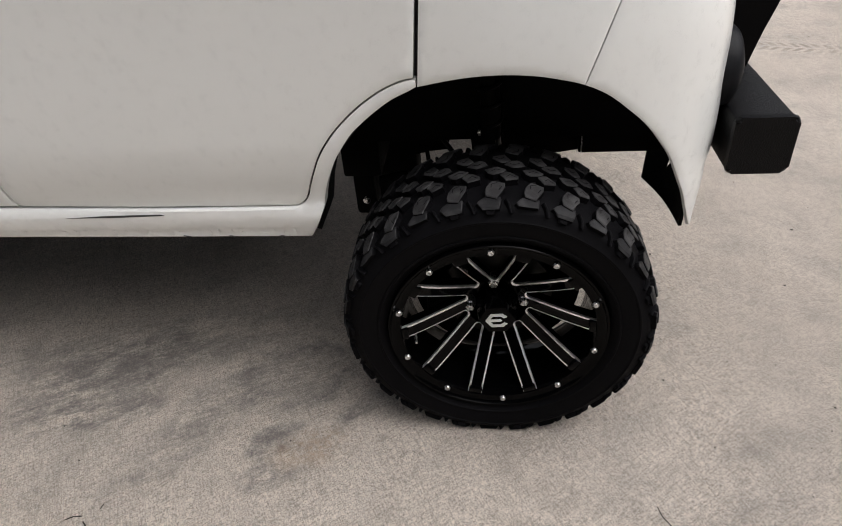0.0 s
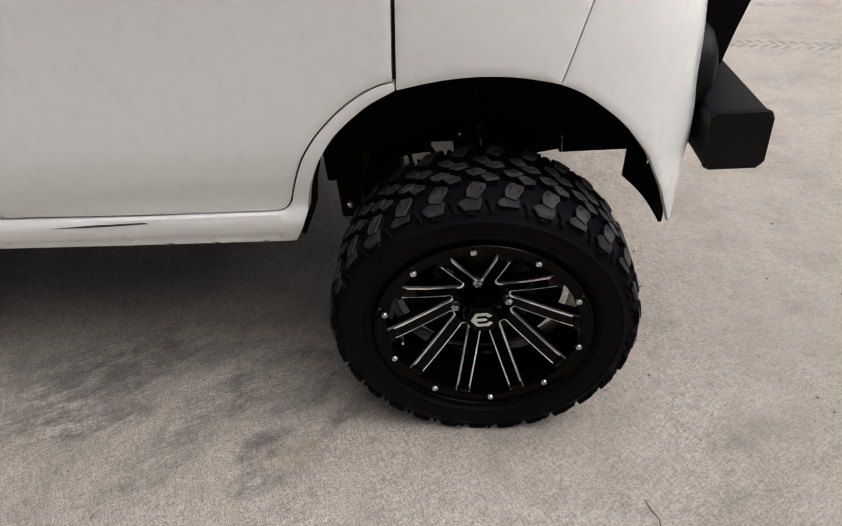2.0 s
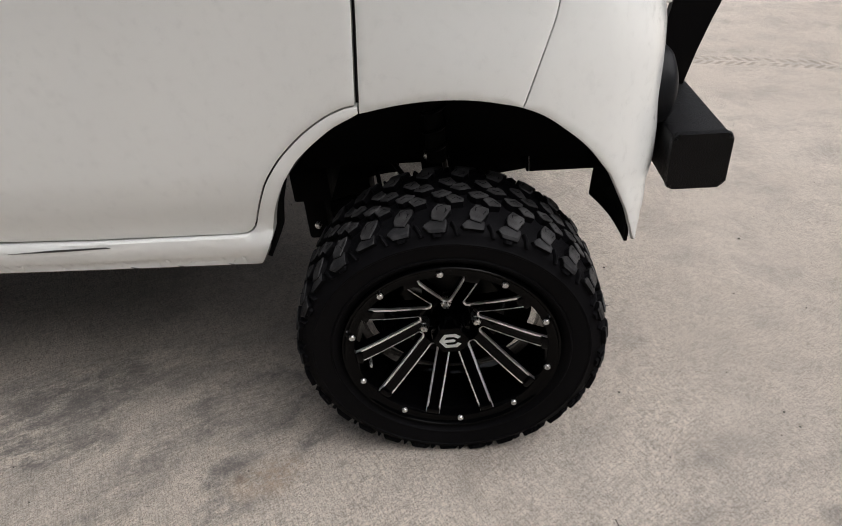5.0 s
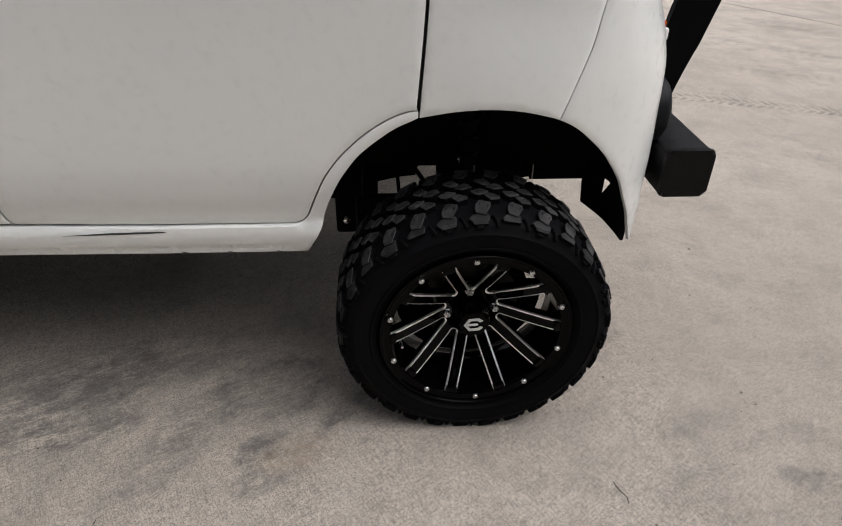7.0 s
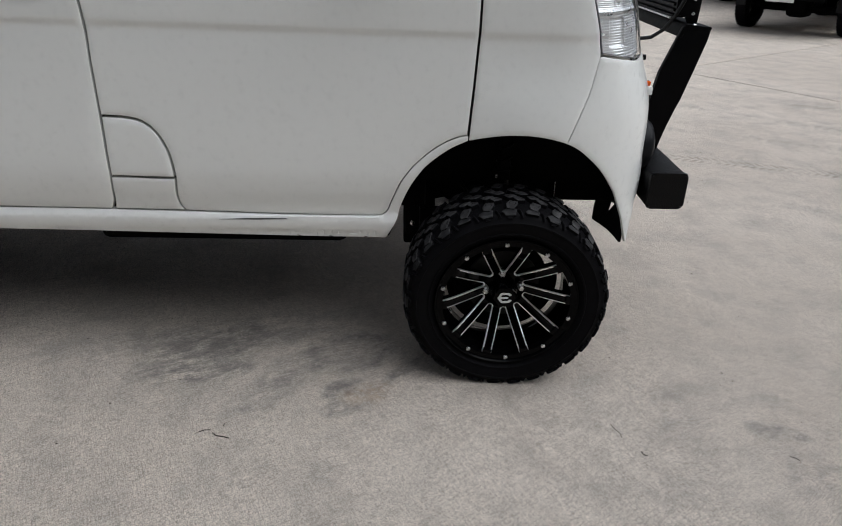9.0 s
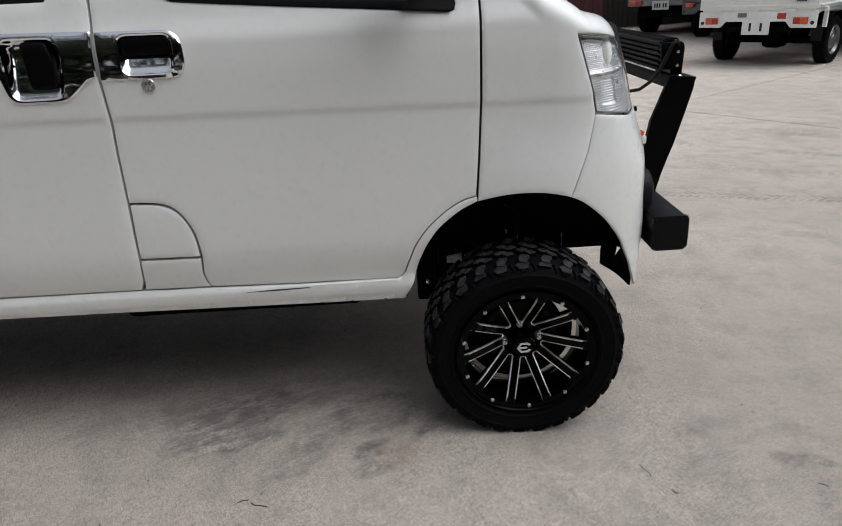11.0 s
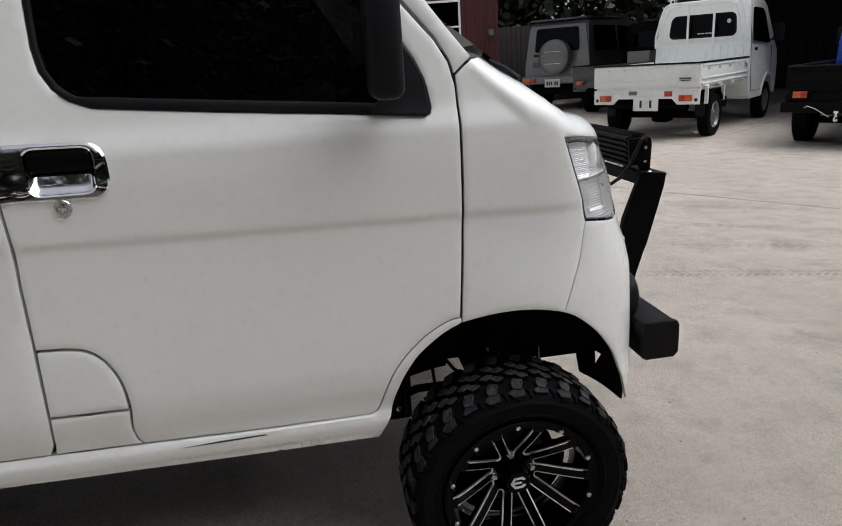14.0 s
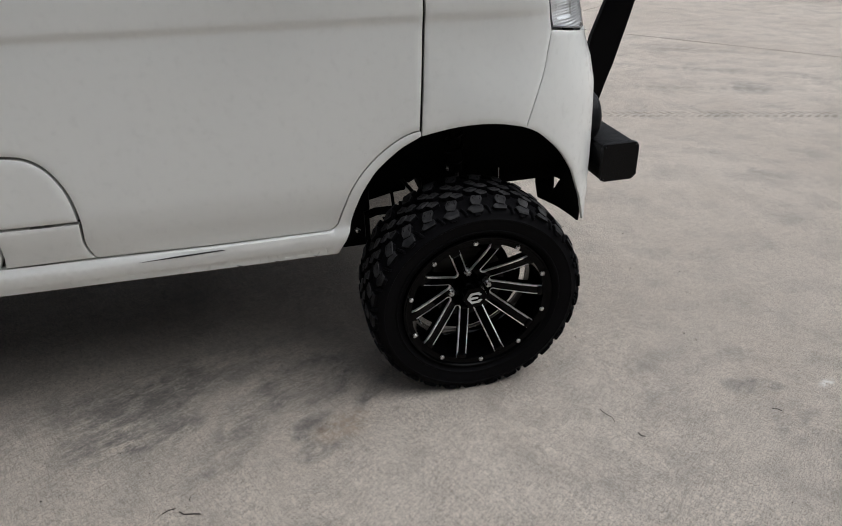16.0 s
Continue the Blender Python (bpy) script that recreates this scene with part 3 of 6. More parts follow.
ARCH = curve([(-0.345, 0.436), (-0.331, 0.438), (-0.301, 0.495), (-0.295, 0.518), (-0.284, 0.552), (-0.2665, 0.590), (-0.252, 0.614), (-0.232, 0.641), (-0.215, 0.6575), (-0.193, 0.6755), (-0.160, 0.6985), (-0.1186, 0.7170), (-0.0856, 0.7250), (-0.0475, 0.7315), (-0.0104, 0.7350), (0.026, 0.7353), (0.061, 0.7320), (0.093, 0.7245), (0.119, 0.7155), (0.1467, 0.6994), (0.1739, 0.675), (0.1984, 0.650), (0.2203, 0.6237), (0.2396, 0.5965), (0.2611, 0.5643), (0.2814, 0.5243), (0.2966, 0.4912), (0.3134, 0.4514), (0.326, 0.414)], 3)
GROOVE = curve([(-0.362, 0.5040), (-0.342, 0.5065), (-0.3265, 0.520), (-0.315, 0.548), (-0.302, 0.5787), (-0.287, 0.609), (-0.2633, 0.6415), (-0.2393, 0.6662), (-0.209, 0.692), (-0.1735, 0.7145), (-0.143, 0.7275), (-0.122, 0.7312)], 4)
FSEAM = curve([(0.119, 0.7155), (0.1395, 0.772), (0.1550, 0.808), (0.170, 0.840), (0.186, 0.880), (0.2015, 0.924)])
K_SEAM = min(range(len(ARCH)), key=lambda i: abs(ARCH[i][0] + 0.1186))
K_FRONT = min(range(len(ARCH)), key=lambda i: abs(ARCH[i][0] - 0.119))
ARC_FLAP = curve([(-0.985, 0.7665), (-0.945, 0.7585), (-0.914, 0.737), (-0.891, 0.700), (-0.879, 0.658), (-0.8755, 0.606), (-0.8810, 0.557), (-0.876, 0.525), (-0.866, 0.511)], 4)
DOOR = [(-0.122, 0.7312), (-0.112, 0.85), (-0.104, 0.97), (-0.100, 1.17), (-0.101, 1.25), (-0.112, 1.30), (-0.138, 1.346), (-0.209, 1.431), (-0.34, 1.59), (-0.47, 1.73), (-0.54, 1.77), (-1.03, 1.79), (-1.040, 1.60), (-1.041, 1.243), (-1.041, 1.104), (-1.036, 0.997), (-1.039, 0.90), (-1.040, 0.769), *ARC_FLAP, (-0.62, 0.505)] + GROOVE[:-1]
WINDOW = [(-0.157, 1.209), (-0.163, 1.25), (-0.180, 1.30), (-0.205, 1.345), (-0.27, 1.44), (-0.40, 1.60), (-0.46, 1.66), (-0.50, 1.685), (-0.89, 1.70), (-0.938, 1.68), (-0.948, 1.64), (-0.948, 1.46), (-0.945, 1.375), (-0.936, 1.328), (-0.916, 1.294), (-0.886, 1.270), (-0.845, 1.2535), (-0.60, 1.229), (-0.38, 1.210), (-0.172, 1.191), (-0.161, 1.195)]
PLATE_F = rounded([(-1.037, 1.197), (-0.828, 1.191), (-0.824, 1.078), (-1.038, 1.084)], [0.002, 0.045, 0.045, 0.002], 7)
CUP_F = rounded([(-0.984, 1.184), (-0.852, 1.181), (-0.853, 1.094), (-0.977, 1.095)], 0.024, 6)
PLATE_R = rounded([(-1.046, 1.199), (-1.286, 1.206), (-1.296, 1.150), (-1.270, 1.040), (-1.128, 1.038), (-1.066, 1.088), (-1.046, 1.092)], [0.002, 0.04, 0.03, 0.03, 0.025, 0.02, 0.002], 6)
CUP_R = rounded([(-1.272, 1.190), (-1.140, 1.187), (-1.122, 1.150), (-1.134, 1.050), (-1.258, 1.050)], 0.026, 6)
front_door = part("front_door", sheet(shrunk(DOOR, GAP), skin, 0.014, [WINDOW, shrunk(CUP_F, -0.003)], extra=crease_rows(-1.04, -0.09)), PAINT, van)
part("window_surround", sheet(shrunk(WINDOW, 0.001), lambda u, v, i: skin(u, v, i + 0.004), 0.02, [shrunk(WINDOW, 0.014)], 0.012), RUBBER, front_door, "black rubber window surround")
strip = [(-0.908, 1.299), (-0.87, 1.2785), (-0.60, 1.254), (-0.38, 1.235), (-0.20, 1.218), (-0.18, 1.196), (-0.38, 1.213), (-0.60, 1.232), (-0.80, 1.2505), (-0.845, 1.2560), (-0.886, 1.2725), (-0.902, 1.285)]
part("weatherstrip", sheet(strip, lambda u, v, i: skin(u, v, i - 0.004), 0.02, (), 0.012), PLASTIC, front_door, "black weatherstrip below the glass")
part("window_glass", sheet(shrunk(WINDOW, 0.012), lambda u, v, i: skin(u, v, i + 0.012), 0.04, (), 0.004, 0.001, 0.0), GLASS_DARK, front_door, "dark tinted side window", 0)

FENDER = [(-0.1185, 0.7185)] + ARCH[K_SEAM + 1 : K_FRONT] + FSEAM + [(0.197, 0.98), (0.188, 1.025), (0.165, 1.1245), (0.20, 1.1245), (0.22, 1.1225), (0.30, 1.1135), (0.345, 1.105), (0.345, 1.36), (0.20, 1.42), (0.05, 1.46), (-0.045, 1.315), (-0.059, 1.306), (-0.098, 1.272), (-0.096, 1.17), (-0.100, 0.97), (-0.108, 0.85)]
part("front_fender", sheet(shrunk(FENDER, 0.0006), skin, 0.012, (), 0.012, extra=crease_rows(-0.10, 0.20)), PAINT, van)
PILLAR = [(-0.101, 1.275), (-0.061, 1.309), (-0.10, 1.36), (-0.165, 1.45), (-0.30, 1.62), (-0.42, 1.75), (-0.475, 1.745), (-0.34, 1.60), (-0.207, 1.440), (-0.136, 1.353), (-0.110, 1.305)]
part("windscreen_pillar", sheet(shrunk(PILLAR, 0.001), lambda u, v, i: skin(min(u, -0.076), v, i) + Vector((max(0, u + 0.076), 0, 0)), 0.016), PAINT, van)
BUMPER = ARCH[K_FRONT:] + [(0.331, 0.400), (0.336, 0.399), (0.349, 0.455), (0.364, 0.51), (0.42, 0.54), (0.90, 0.56), (0.90, 0.90), (0.345, 0.9015), (0.206, 0.9225)] + [(u + 0.0007, v) for u, v in FSEAM[-2:0:-1]]
bumper = part("bumper_skin", sheet(shrunk(BUMPER, 0.0006), skin, 0.014, (), 0.007), PAINT, van, "white front bumper corner")

SILL = [(-2.10, 0.452), (-1.13, 0.447), (-0.72, 0.441)] + ARCH[:K_SEAM] + [(-0.1195, 0.7185), (-0.1195, 0.7290)] + [(u + 0.0004, v - 0.0004) for u, v in GROOVE[-2::-1]] + [(-0.62, 0.5035), (-0.86, 0.508), (-1.06, 0.5115), (-2.10, 0.515)]
sill = part("rocker_sill", sheet(shrunk(SILL, 0.0008), skin, 0.014, (), 0.03, extra=[(u, v) for u in np.arange(-2.08, -0.34, 0.02) for v in (0.4505, 0.4555, 0.4605, 0.465, 0.489, 0.4945, 0.4995, 0.504)]), PAINT, van, "white sill with a black scratch")
part("scratch", sheet([(-0.783, 0.4905), (-0.70, 0.4945), (-0.60, 0.4955), (-0.592, 0.4935), (-0.68, 0.491)], lambda u, v, i: skin(u, v, i - 0.0006), 0.02, (), 0.001, 0.0005, 0.0), INK, sill, "thin black paint scratch")
for du, dv in ((-0.04, 0.0012), (-0.135, 0.0020), (-0.222, 0.0028)):
    part("chip", sheet([(du - 0.352, dv + 0.4420), (du - 0.343, dv + 0.4400), (du - 0.338, dv + 0.4365), (du - 0.347, dv + 0.4375)], lambda u, v, i: skin(u, v, i - 0.0006), 0.02, (), 0.001, 0.0005, 0.0), INK, sill, "chipped paint on the lower lip")
LID = [(-1.039, 0.765)] + curve([(-0.986, 0.7630), (-0.9465, 0.7552), (-0.9165, 0.7345), (-0.8940, 0.6985), (-0.8821, 0.657), (-0.8787, 0.608)], 4) + [(-1.043, 0.611)]
part("fuel_flap", sheet(shrunk(LID, 0.0018), skin, 0.016), PAINT, van, "quarter-round white fuel flap")
LOW = [(-1.0435, 0.607), (-0.8790, 0.604), (-0.8845, 0.556), (-0.879, 0.525), (-0.870, 0.512), (-1.056, 0.5135), (-1.050, 0.54)]
part("filler_panel", sheet(shrunk(LOW, 0.0010), skin, 0.016), PAINT, van)
REAR = [(-1.0445, 1.60), (-1.0445, 1.243), (-1.0445, 1.104), (-1.0395, 0.997), (-1.0425, 0.90), (-1.043, 0.769), (-1.046, 0.609), (-1.053, 0.54), (-1.066, 0.513), (-2.02, 0.52), (-2.05, 0.56), (-2.06, 1.75), (-1.07, 1.79), (-1.036, 1.79)]
RWIN = [(-1.13, 1.29), (-1.15, 1.27), (-1.96, 1.28), (-1.98, 1.30), (-1.98, 1.66), (-1.95, 1.69), (-1.15, 1.70), (-1.13, 1.68)]
rear_door = part("sliding_door", sheet(shrunk(REAR, GAP), skin, 0.025, [RWIN, shrunk(CUP_R, -0.003)], extra=crease_rows(-1.5, -1.03, 0.02)), PAINT, van)
part("window_surround", sheet(RWIN, lambda u, v, i: skin(u, v, i + 0.004), 0.04, [shrunk(RWIN, 0.02)], 0.012), RUBBER, rear_door, "black rubber window surround")
part("window_glass", sheet(shrunk(RWIN, 0.012), lambda u, v, i: skin(u, v, i + 0.012), 0.06, (), 0.004, 0.001, 0.0), GLASS_DARK, rear_door, "dark tinted side window", 0)
QUARTER = [(-2.065, 0.62), (-2.12, 0.60), (-2.16, 0.68), (-2.25, 0.735), (-2.42, 0.75), (-2.6, 0.735), (-2.70, 0.68), (-2.75, 0.55), (-2.97, 0.55), (-2.97, 1.75), (-2.065, 1.75)]
part("quarter_panel", sheet(shrunk(QUARTER, GAP), skin, 0.05), PAINT, van)
BACKING = [(-2.9, 0.47), (-0.345, 0.455), (-0.305, 0.52), (-0.262, 0.60), (-0.20, 0.67), (-0.10, 0.74), (0.0, 0.752), (0.1, 0.74), (0.18, 0.70), (0.25, 0.62), (0.30, 0.55), (0.36, 0.56), (0.60, 0.58), (0.60, 0.885), (0.195, 0.90), (0.15, 1.115), (0.10, 1.15), (0.0, 1.20), (-0.05, 1.265), (-0.098, 1.325), (-0.128, 1.325), (-0.136, 1.185), (-0.88, 1.23), (-0.96, 1.28), (-1.06, 1.28), (-1.12, 1.25), (-2.9, 1.25)]
part("inner_panel", sheet(BACKING, lambda u, v, i: skin(u, v, i + 0.022), 0.05, [shrunk(CUP_F, -0.02), shrunk(CUP_R, -0.02)], 0.004), PAINT_IN, van, "black inner body panel")


# bonnet, roof, far side and tail
def far_side(u, v, i):
    p = skin(u, v, i)
    return Vector((p.x, 1.47 - p.y, p.z))


def strip_loft(rows, bm=None):
    bm = bm or bmesh.new()
    grid = [[bm.verts.new(p) for p in row] for row in rows]
    for a, b in zip(grid, grid[1:]):
        for i in range(len(a) - 1):
            bm.faces.new((a[i], a[i + 1], b[i + 1], b[i]))
    return bm


part("bonnet", strip_loft([[skin(u, crest(u) + 0.19) + Vector((0, f * (1.47 - 2 * skin(u, crest(u) + 0.19).y), 0.035 * math.sin(math.pi * f) - 0.001)) for f in np.linspace(-0.03, 1.03, 20)] for u in np.linspace(-0.02, 0.33, 12)]), PAINT, van)
part("front_panel", strip_loft([[(0.385 + min(rake(z), 0.02) * 0.97, y, z) for y in np.linspace(0.30, 1.2, 12)] for z in np.linspace(0.56, 1.12, 16)]), PAINT, van)
def brow(f, g):
    """Between the bonnet's front edge (g = 0) and the top of the front panel (g = 1)."""
    a = skin(0.33, crest(0.33) + 0.19)
    a = a + Vector((0, f * (1.47 - 2 * a.y), 0.035 * math.sin(math.pi * f) - 0.001))
    b = Vector((0.385 + rake(1.12) * 0.97, 0.30 + 0.90 * f, 1.12))
    return a.lerp(b, g) + Vector((0.012 * math.sin(math.pi * g), 0, 0))


part("nose_panel", strip_loft([[brow(f, g) for f in np.linspace(0, 1, 16)] for g in np.linspace(0, 1, 6)]), PAINT, van)
part("windscreen", strip_loft([[(0.02 - 0.62 * f, 0.16 + 0.07 * f + (1.15 - 0.14 * f) * g, 1.30 + 0.50 * f) for g in np.linspace(0, 1, 10)] for f in np.linspace(0, 1, 8)]), GLASS_DARK, van, "raked tinted windscreen", 0)
cowl = bmesh.new()
tube(cowl, [(0.055, 0.16, 1.262), (0.05, 0.30, 1.285), (0.045, 0.735, 1.30), (0.05, 1.2, 1.285)], 0.016, 10)
tube(cowl, [(0.07, 0.12, 1.250), (0.045, 0.15, 1.275), (0.01, 0.22, 1.300)], 0.010, 8)
part("wiper_cowl", cowl, PLASTIC, van, "black wiper cowl")
part("roof", strip_loft([[(x, 0.16 + 1.15 * f, 1.78 + 0.16 * math.sin(math.pi * min(max(f, 0.0), 1.0)) ** 0.5) for f in np.linspace(0, 1, 16)] for x in np.linspace(-2.97, -0.50, 14)]), PAINT, van)
FAR = [(0.60, 0.58), (0.60, 1.09), (0.10, 1.15), (-0.10, 1.30), (-0.47, 1.74), (-2.97, 1.76), (-2.97, 0.52), (-2.75, 0.52), (-2.68, 0.70), (-2.42, 0.75), (-2.2, 0.70), (-2.1, 0.47), (-0.345, 0.44), (-0.289, 0.515), (-0.20, 0.66), (-0.06, 0.735), (0.074, 0.73), (0.19, 0.67), (0.28, 0.55), (0.325, 0.44), (0.36, 0.53)]
FARWIN = [(-0.25, 1.25), (-0.50, 1.66), (-1.95, 1.68), (-1.95, 1.28)]
far_panel = part("far_side_panel", sheet(FAR, far_side, 0.05, [FARWIN]), PAINT, van)
part("window_glass", sheet(FARWIN, lambda u, v, i: far_side(u, v, i + 0.01), 0.06, (), 0.004, 0.001, 0.0), GLASS_DARK, far_panel, "dark tinted side window", 0)
part("tailgate", boxes((-2.985, -2.965, 0.02, 1.45, 0.55, 1.78), bev=0.008), PAINT, van)
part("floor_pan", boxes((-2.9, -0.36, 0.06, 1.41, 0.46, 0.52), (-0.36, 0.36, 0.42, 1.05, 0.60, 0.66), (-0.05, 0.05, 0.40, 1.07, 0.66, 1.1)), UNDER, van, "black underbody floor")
# unseen blocks, added to cut the daylight on the ground beneath the van
part("engine", boxes((-1.30, -0.48, 0.34, 1.12, 0.26, 0.459), (-2.1, -1.34, 0.45, 1.05, 0.28, 0.459), bev=0.03), UNDER, van, "unseen black blocks under the floor that darken the ground")
part("seat", boxes((-0.85, -0.42, 0.15, 0.62, 0.9, 1.05), (-0.98, -0.85, 0.15, 0.62, 0.95, 1.55), bev=0.04), PAINT_IN, van, "dark front seat")
part("dashboard", boxes((-0.32, -0.08, 0.10, 1.37, 0.95, 1.22), bev=0.04), PAINT_IN, van, "dark dashboard")

# door mirror, set on a triangular foot
mb = bmesh.new()
box(mb, -0.298, -0.228, -0.115, -0.012, 1.236, 1.455, 0.024, 4)
mirror = part("door_mirror", mb, PLASTIC, front_door, "black plastic door mirror")
FOOT = [(-0.290, 1.203), (-0.172, 1.193), (-0.161, 1.205), (-0.168, 1.27), (-0.188, 1.315), (-0.212, 1.352), (-0.235, 1.385), (-0.245, 1.32), (-0.25, 1.26)]
part("mirror_foot", sheet(FOOT, lambda u, v, i: skin(u, v, i - 0.012), 0.015, (), 0.02, 0.005, 0.004), PLASTIC, mirror, "black triangular mirror foot")

# chrome handle covers


def cup(outline, deep):
    """A dished recess, deepest at its top, its lower wall sloping out to the lip."""
    low, high = min(p[1] for p in outline), max(p[1] for p in outline)

    def dished(u, v, i):
        near = 1.0
        for k, q in enumerate(outline):
            a, b, p = Vector(outline[k - 1]), Vector(q), Vector((u, v))
            t = max(0.0, min(1.0, (p - a).dot(b - a) / max((b - a).length_squared, 1e-12)))
            near = min(near, (a + (b - a) * t - p).length)
        f = min(1.0, near / 0.014)
        slope = min(1.0, 0.12 + 1.25 * (v - low) / (high - low))
        return skin(u, v, -0.003 + deep * f * (2 - f) * slope + i)

    return sheet(shrunk(outline, 0.0003), dished, 0.004, (), 0.004, 0.001, 0.0)


def raised(h):
    return lambda u, v, i: skin(u, v, i - h)


hf = part("door_handle", sheet(PLATE_F, raised(0.005), 0.02, [CUP_F], 0.008, 0.004, 0.0035), CHROME, front_door, "chrome handle cover with a recessed cup")
part("handle_cup", cup(CUP_F, 0.030), CHROME, hf)
FLAP = rounded([(-0.978, 1.1805), (-0.860, 1.1785), (-0.861, 1.136), (-0.976, 1.137)], 0.014, 5)
part("pull_flap", sheet(FLAP, lambda u, v, i: skin(u, v, i + 0.001 + 0.12 * max(0, 1.17 - v)), 0.012, (), 0.008, 0.003, 0.002), SATIN, hf, "dark pull flap")
hr = part("door_handle", sheet(PLATE_R, raised(0.005), 0.02, [CUP_R], 0.008, 0.004, 0.0035), CHROME, rear_door, "chrome handle cover with a recessed cup")
part("handle_cup", cup(CUP_R, 0.034), CHROME, hr)
PULL = rounded([(-1.222, 1.184), (-1.160, 1.183), (-1.146, 1.14), (-1.150, 1.075), (-1.212, 1.072)], 0.012, 4)
part("pull_flap", sheet(PULL, lambda u, v, i: skin(u, v, i - 0.002), 0.012, (), 0.02, 0.004, 0.003), SATIN, hr, "dark pull flap")
lk = bmesh.new()
spin(lk, [(0.0175, 0.004), (0.0175, -0.003), (0.0155, -0.0055), (0.0125, -0.0055), (0.0115, -0.002), (0.009, -0.002), (0.008, -0.004), (0.0005, -0.0045)], 28, "y", skin(-0.924, 1.0665))
part("door_lock", lk, STEEL, front_door, "round chrome key lock")

# panes let the daylight through
for ob in van.children_recursive:
    if ob.name.startswith("window_glass") or ob.name.startswith("windscreen."):
        ob.visible_shadow = False

# headlamp: ribbed reflector behind a clear lens
LENS = [(0.169, 1.121), (0.180, 1.075), (0.191, 1.025), (0.201, 0.975), (0.2075, 0.927), (0.345, 0.9055), (0.40, 0.908), (0.392, 1.0), (0.362, 1.09), (0.33, 1.107), (0.22, 1.120)]
lamp = part("headlamp", sheet(shrunk(LENS, 0.0012), skin, 0.014, (), 0.004), GLASS_CLEAR, van, "clear headlamp with fluted reflector")
lamp.visible_shadow = False


def fluted(u, v, i):
    if v < 1.022:
        ribs = 0.0007 * math.sin(v * 2 * math.pi / 0.0062) * min(1.0, max(0.45, (u - 0.25) / 0.04)) + (0.006 if 0.245 < u < 0.315 and 0.94 < v < 1.005 else 0.0)
    else:
        ribs = 0.0006 * math.sin(v * 2 * math.pi / 0.0044)
    ledge = 0.005 * math.exp(-(((v - 1.020) / 0.006) ** 2))
    return skin(u, v, i + 0.024 + ribs - ledge + (0.006 if v < 1.02 else 0.0))


part("reflector", sheet(shrunk(LENS, 0.0035), fluted, 0.0013, (), 0.004, 0.002, 0.0), REFLECTOR, lamp, "fluted silver reflector", 180)
part("lamp_bezel", sheet(shrunk(LENS, 0.001), lambda u, v, i: skin(u, v, i + 0.004), 0.014, [shrunk(LENS, 0.0050)], 0.006), SILVER, lamp, "grey lamp surround")
# matte white ball that stands in for the sky's highlight in the reflector
glint = bmesh.new()
bmesh.ops.create_uvsphere(glint, u_segments=24, v_segments=16, radius=0.031)
for v in glint.verts:
    v.co = Vector((v.co.x * 0.75, v.co.y * 0.5, v.co.z * 1.15)) + skin(0.286, 1.066, 0.031)
part("reflector_bowl", glint, WHITE_TRIM, lamp, "white blob standing in for the sky's reflection in the lamp")

fog = bmesh.new()
spin(fog, [(0.0005, 0.024), (0.04, 0.022), (0.060, 0.014), (0.068, 0.006), (0.070, -0.004), (0.066, -0.05)], 36, "x", (0.393, 0.205, 0.655))
part("fog_lamp_cover", fog, PLASTIC, bumper, "round black fog lamp cover")
mk = part("side_marker", boxes((0.392, 0.412, 0.248, 0.276, 0.782, 0.806), bev=0.004), WHITE_TRIM, bumper, "small white and amber marker")
part("marker_lens", boxes((0.388, 0.404, 0.250, 0.274, 0.807, 0.820), bev=0.003), AMBER, mk)
part("bolt", tube(bmesh.new(), [(0.385, 0.36, 0.868), (0.412, 0.36, 0.868)], 0.008, 8), SATIN, bumper)

# ---- wheel: mud tyre on a ten-spoke rim ----
R_TYRE, N_LUG, TREAD_W = 0.2845, 29, 0.187


def wall_r(r):
    """Radii of the tyre's wall and tread."""
    return r if r < 0.197 else 0.197 + (r - 0.197) * 0.926


def flat_foot(bm, centre_z, lean=0.0):
    """The tyre's foot is pressed flat on the ground."""
    for v in bm.verts:
        low = -(centre_z - 0.0015) + lean * v.co.y
        if v.co.z < low:
            v.co.z = low


def tyre_mesh(centre_z, lean):
    bm = bmesh.new()
    prof = [(0.188, 0.018), (0.1965, 0.006), (0.203, -0.001), (0.212, -0.006), (0.2135, -0.0085), (0.2165, -0.0085), (0.218, -0.0065), (0.232, -0.0105), (0.248, -0.0115), (0.2495, -0.013), (0.252, -0.013), (0.2535, -0.011), (0.264, -0.007), (0.273, 0.0), (0.2795, 0.010), (0.282, 0.024), (0.2825, 0.092), (0.282, 0.161), (0.2795, 0.175), (0.273, 0.185), (0.262, 0.192), (0.248, 0.196), (0.22, 0.188), (0.2, 0.172), (0.188, 0.15)]
    spin(bm, [(wall_r(r) - (0.003 if 0.278 < r else 0.0), h) for r, h in prof], 150)
    flat_foot(bm, centre_z, lean)
    return bm


def arcpt(s, w, r):
    a = s / R_TYRE
    return (r * math.sin(a), w, r * math.cos(a))


def crown(w):
    """How far the tread falls off towards its edges."""
    return 2.6 * max(0.0, abs(w - 0.0935) - 0.046) ** 2


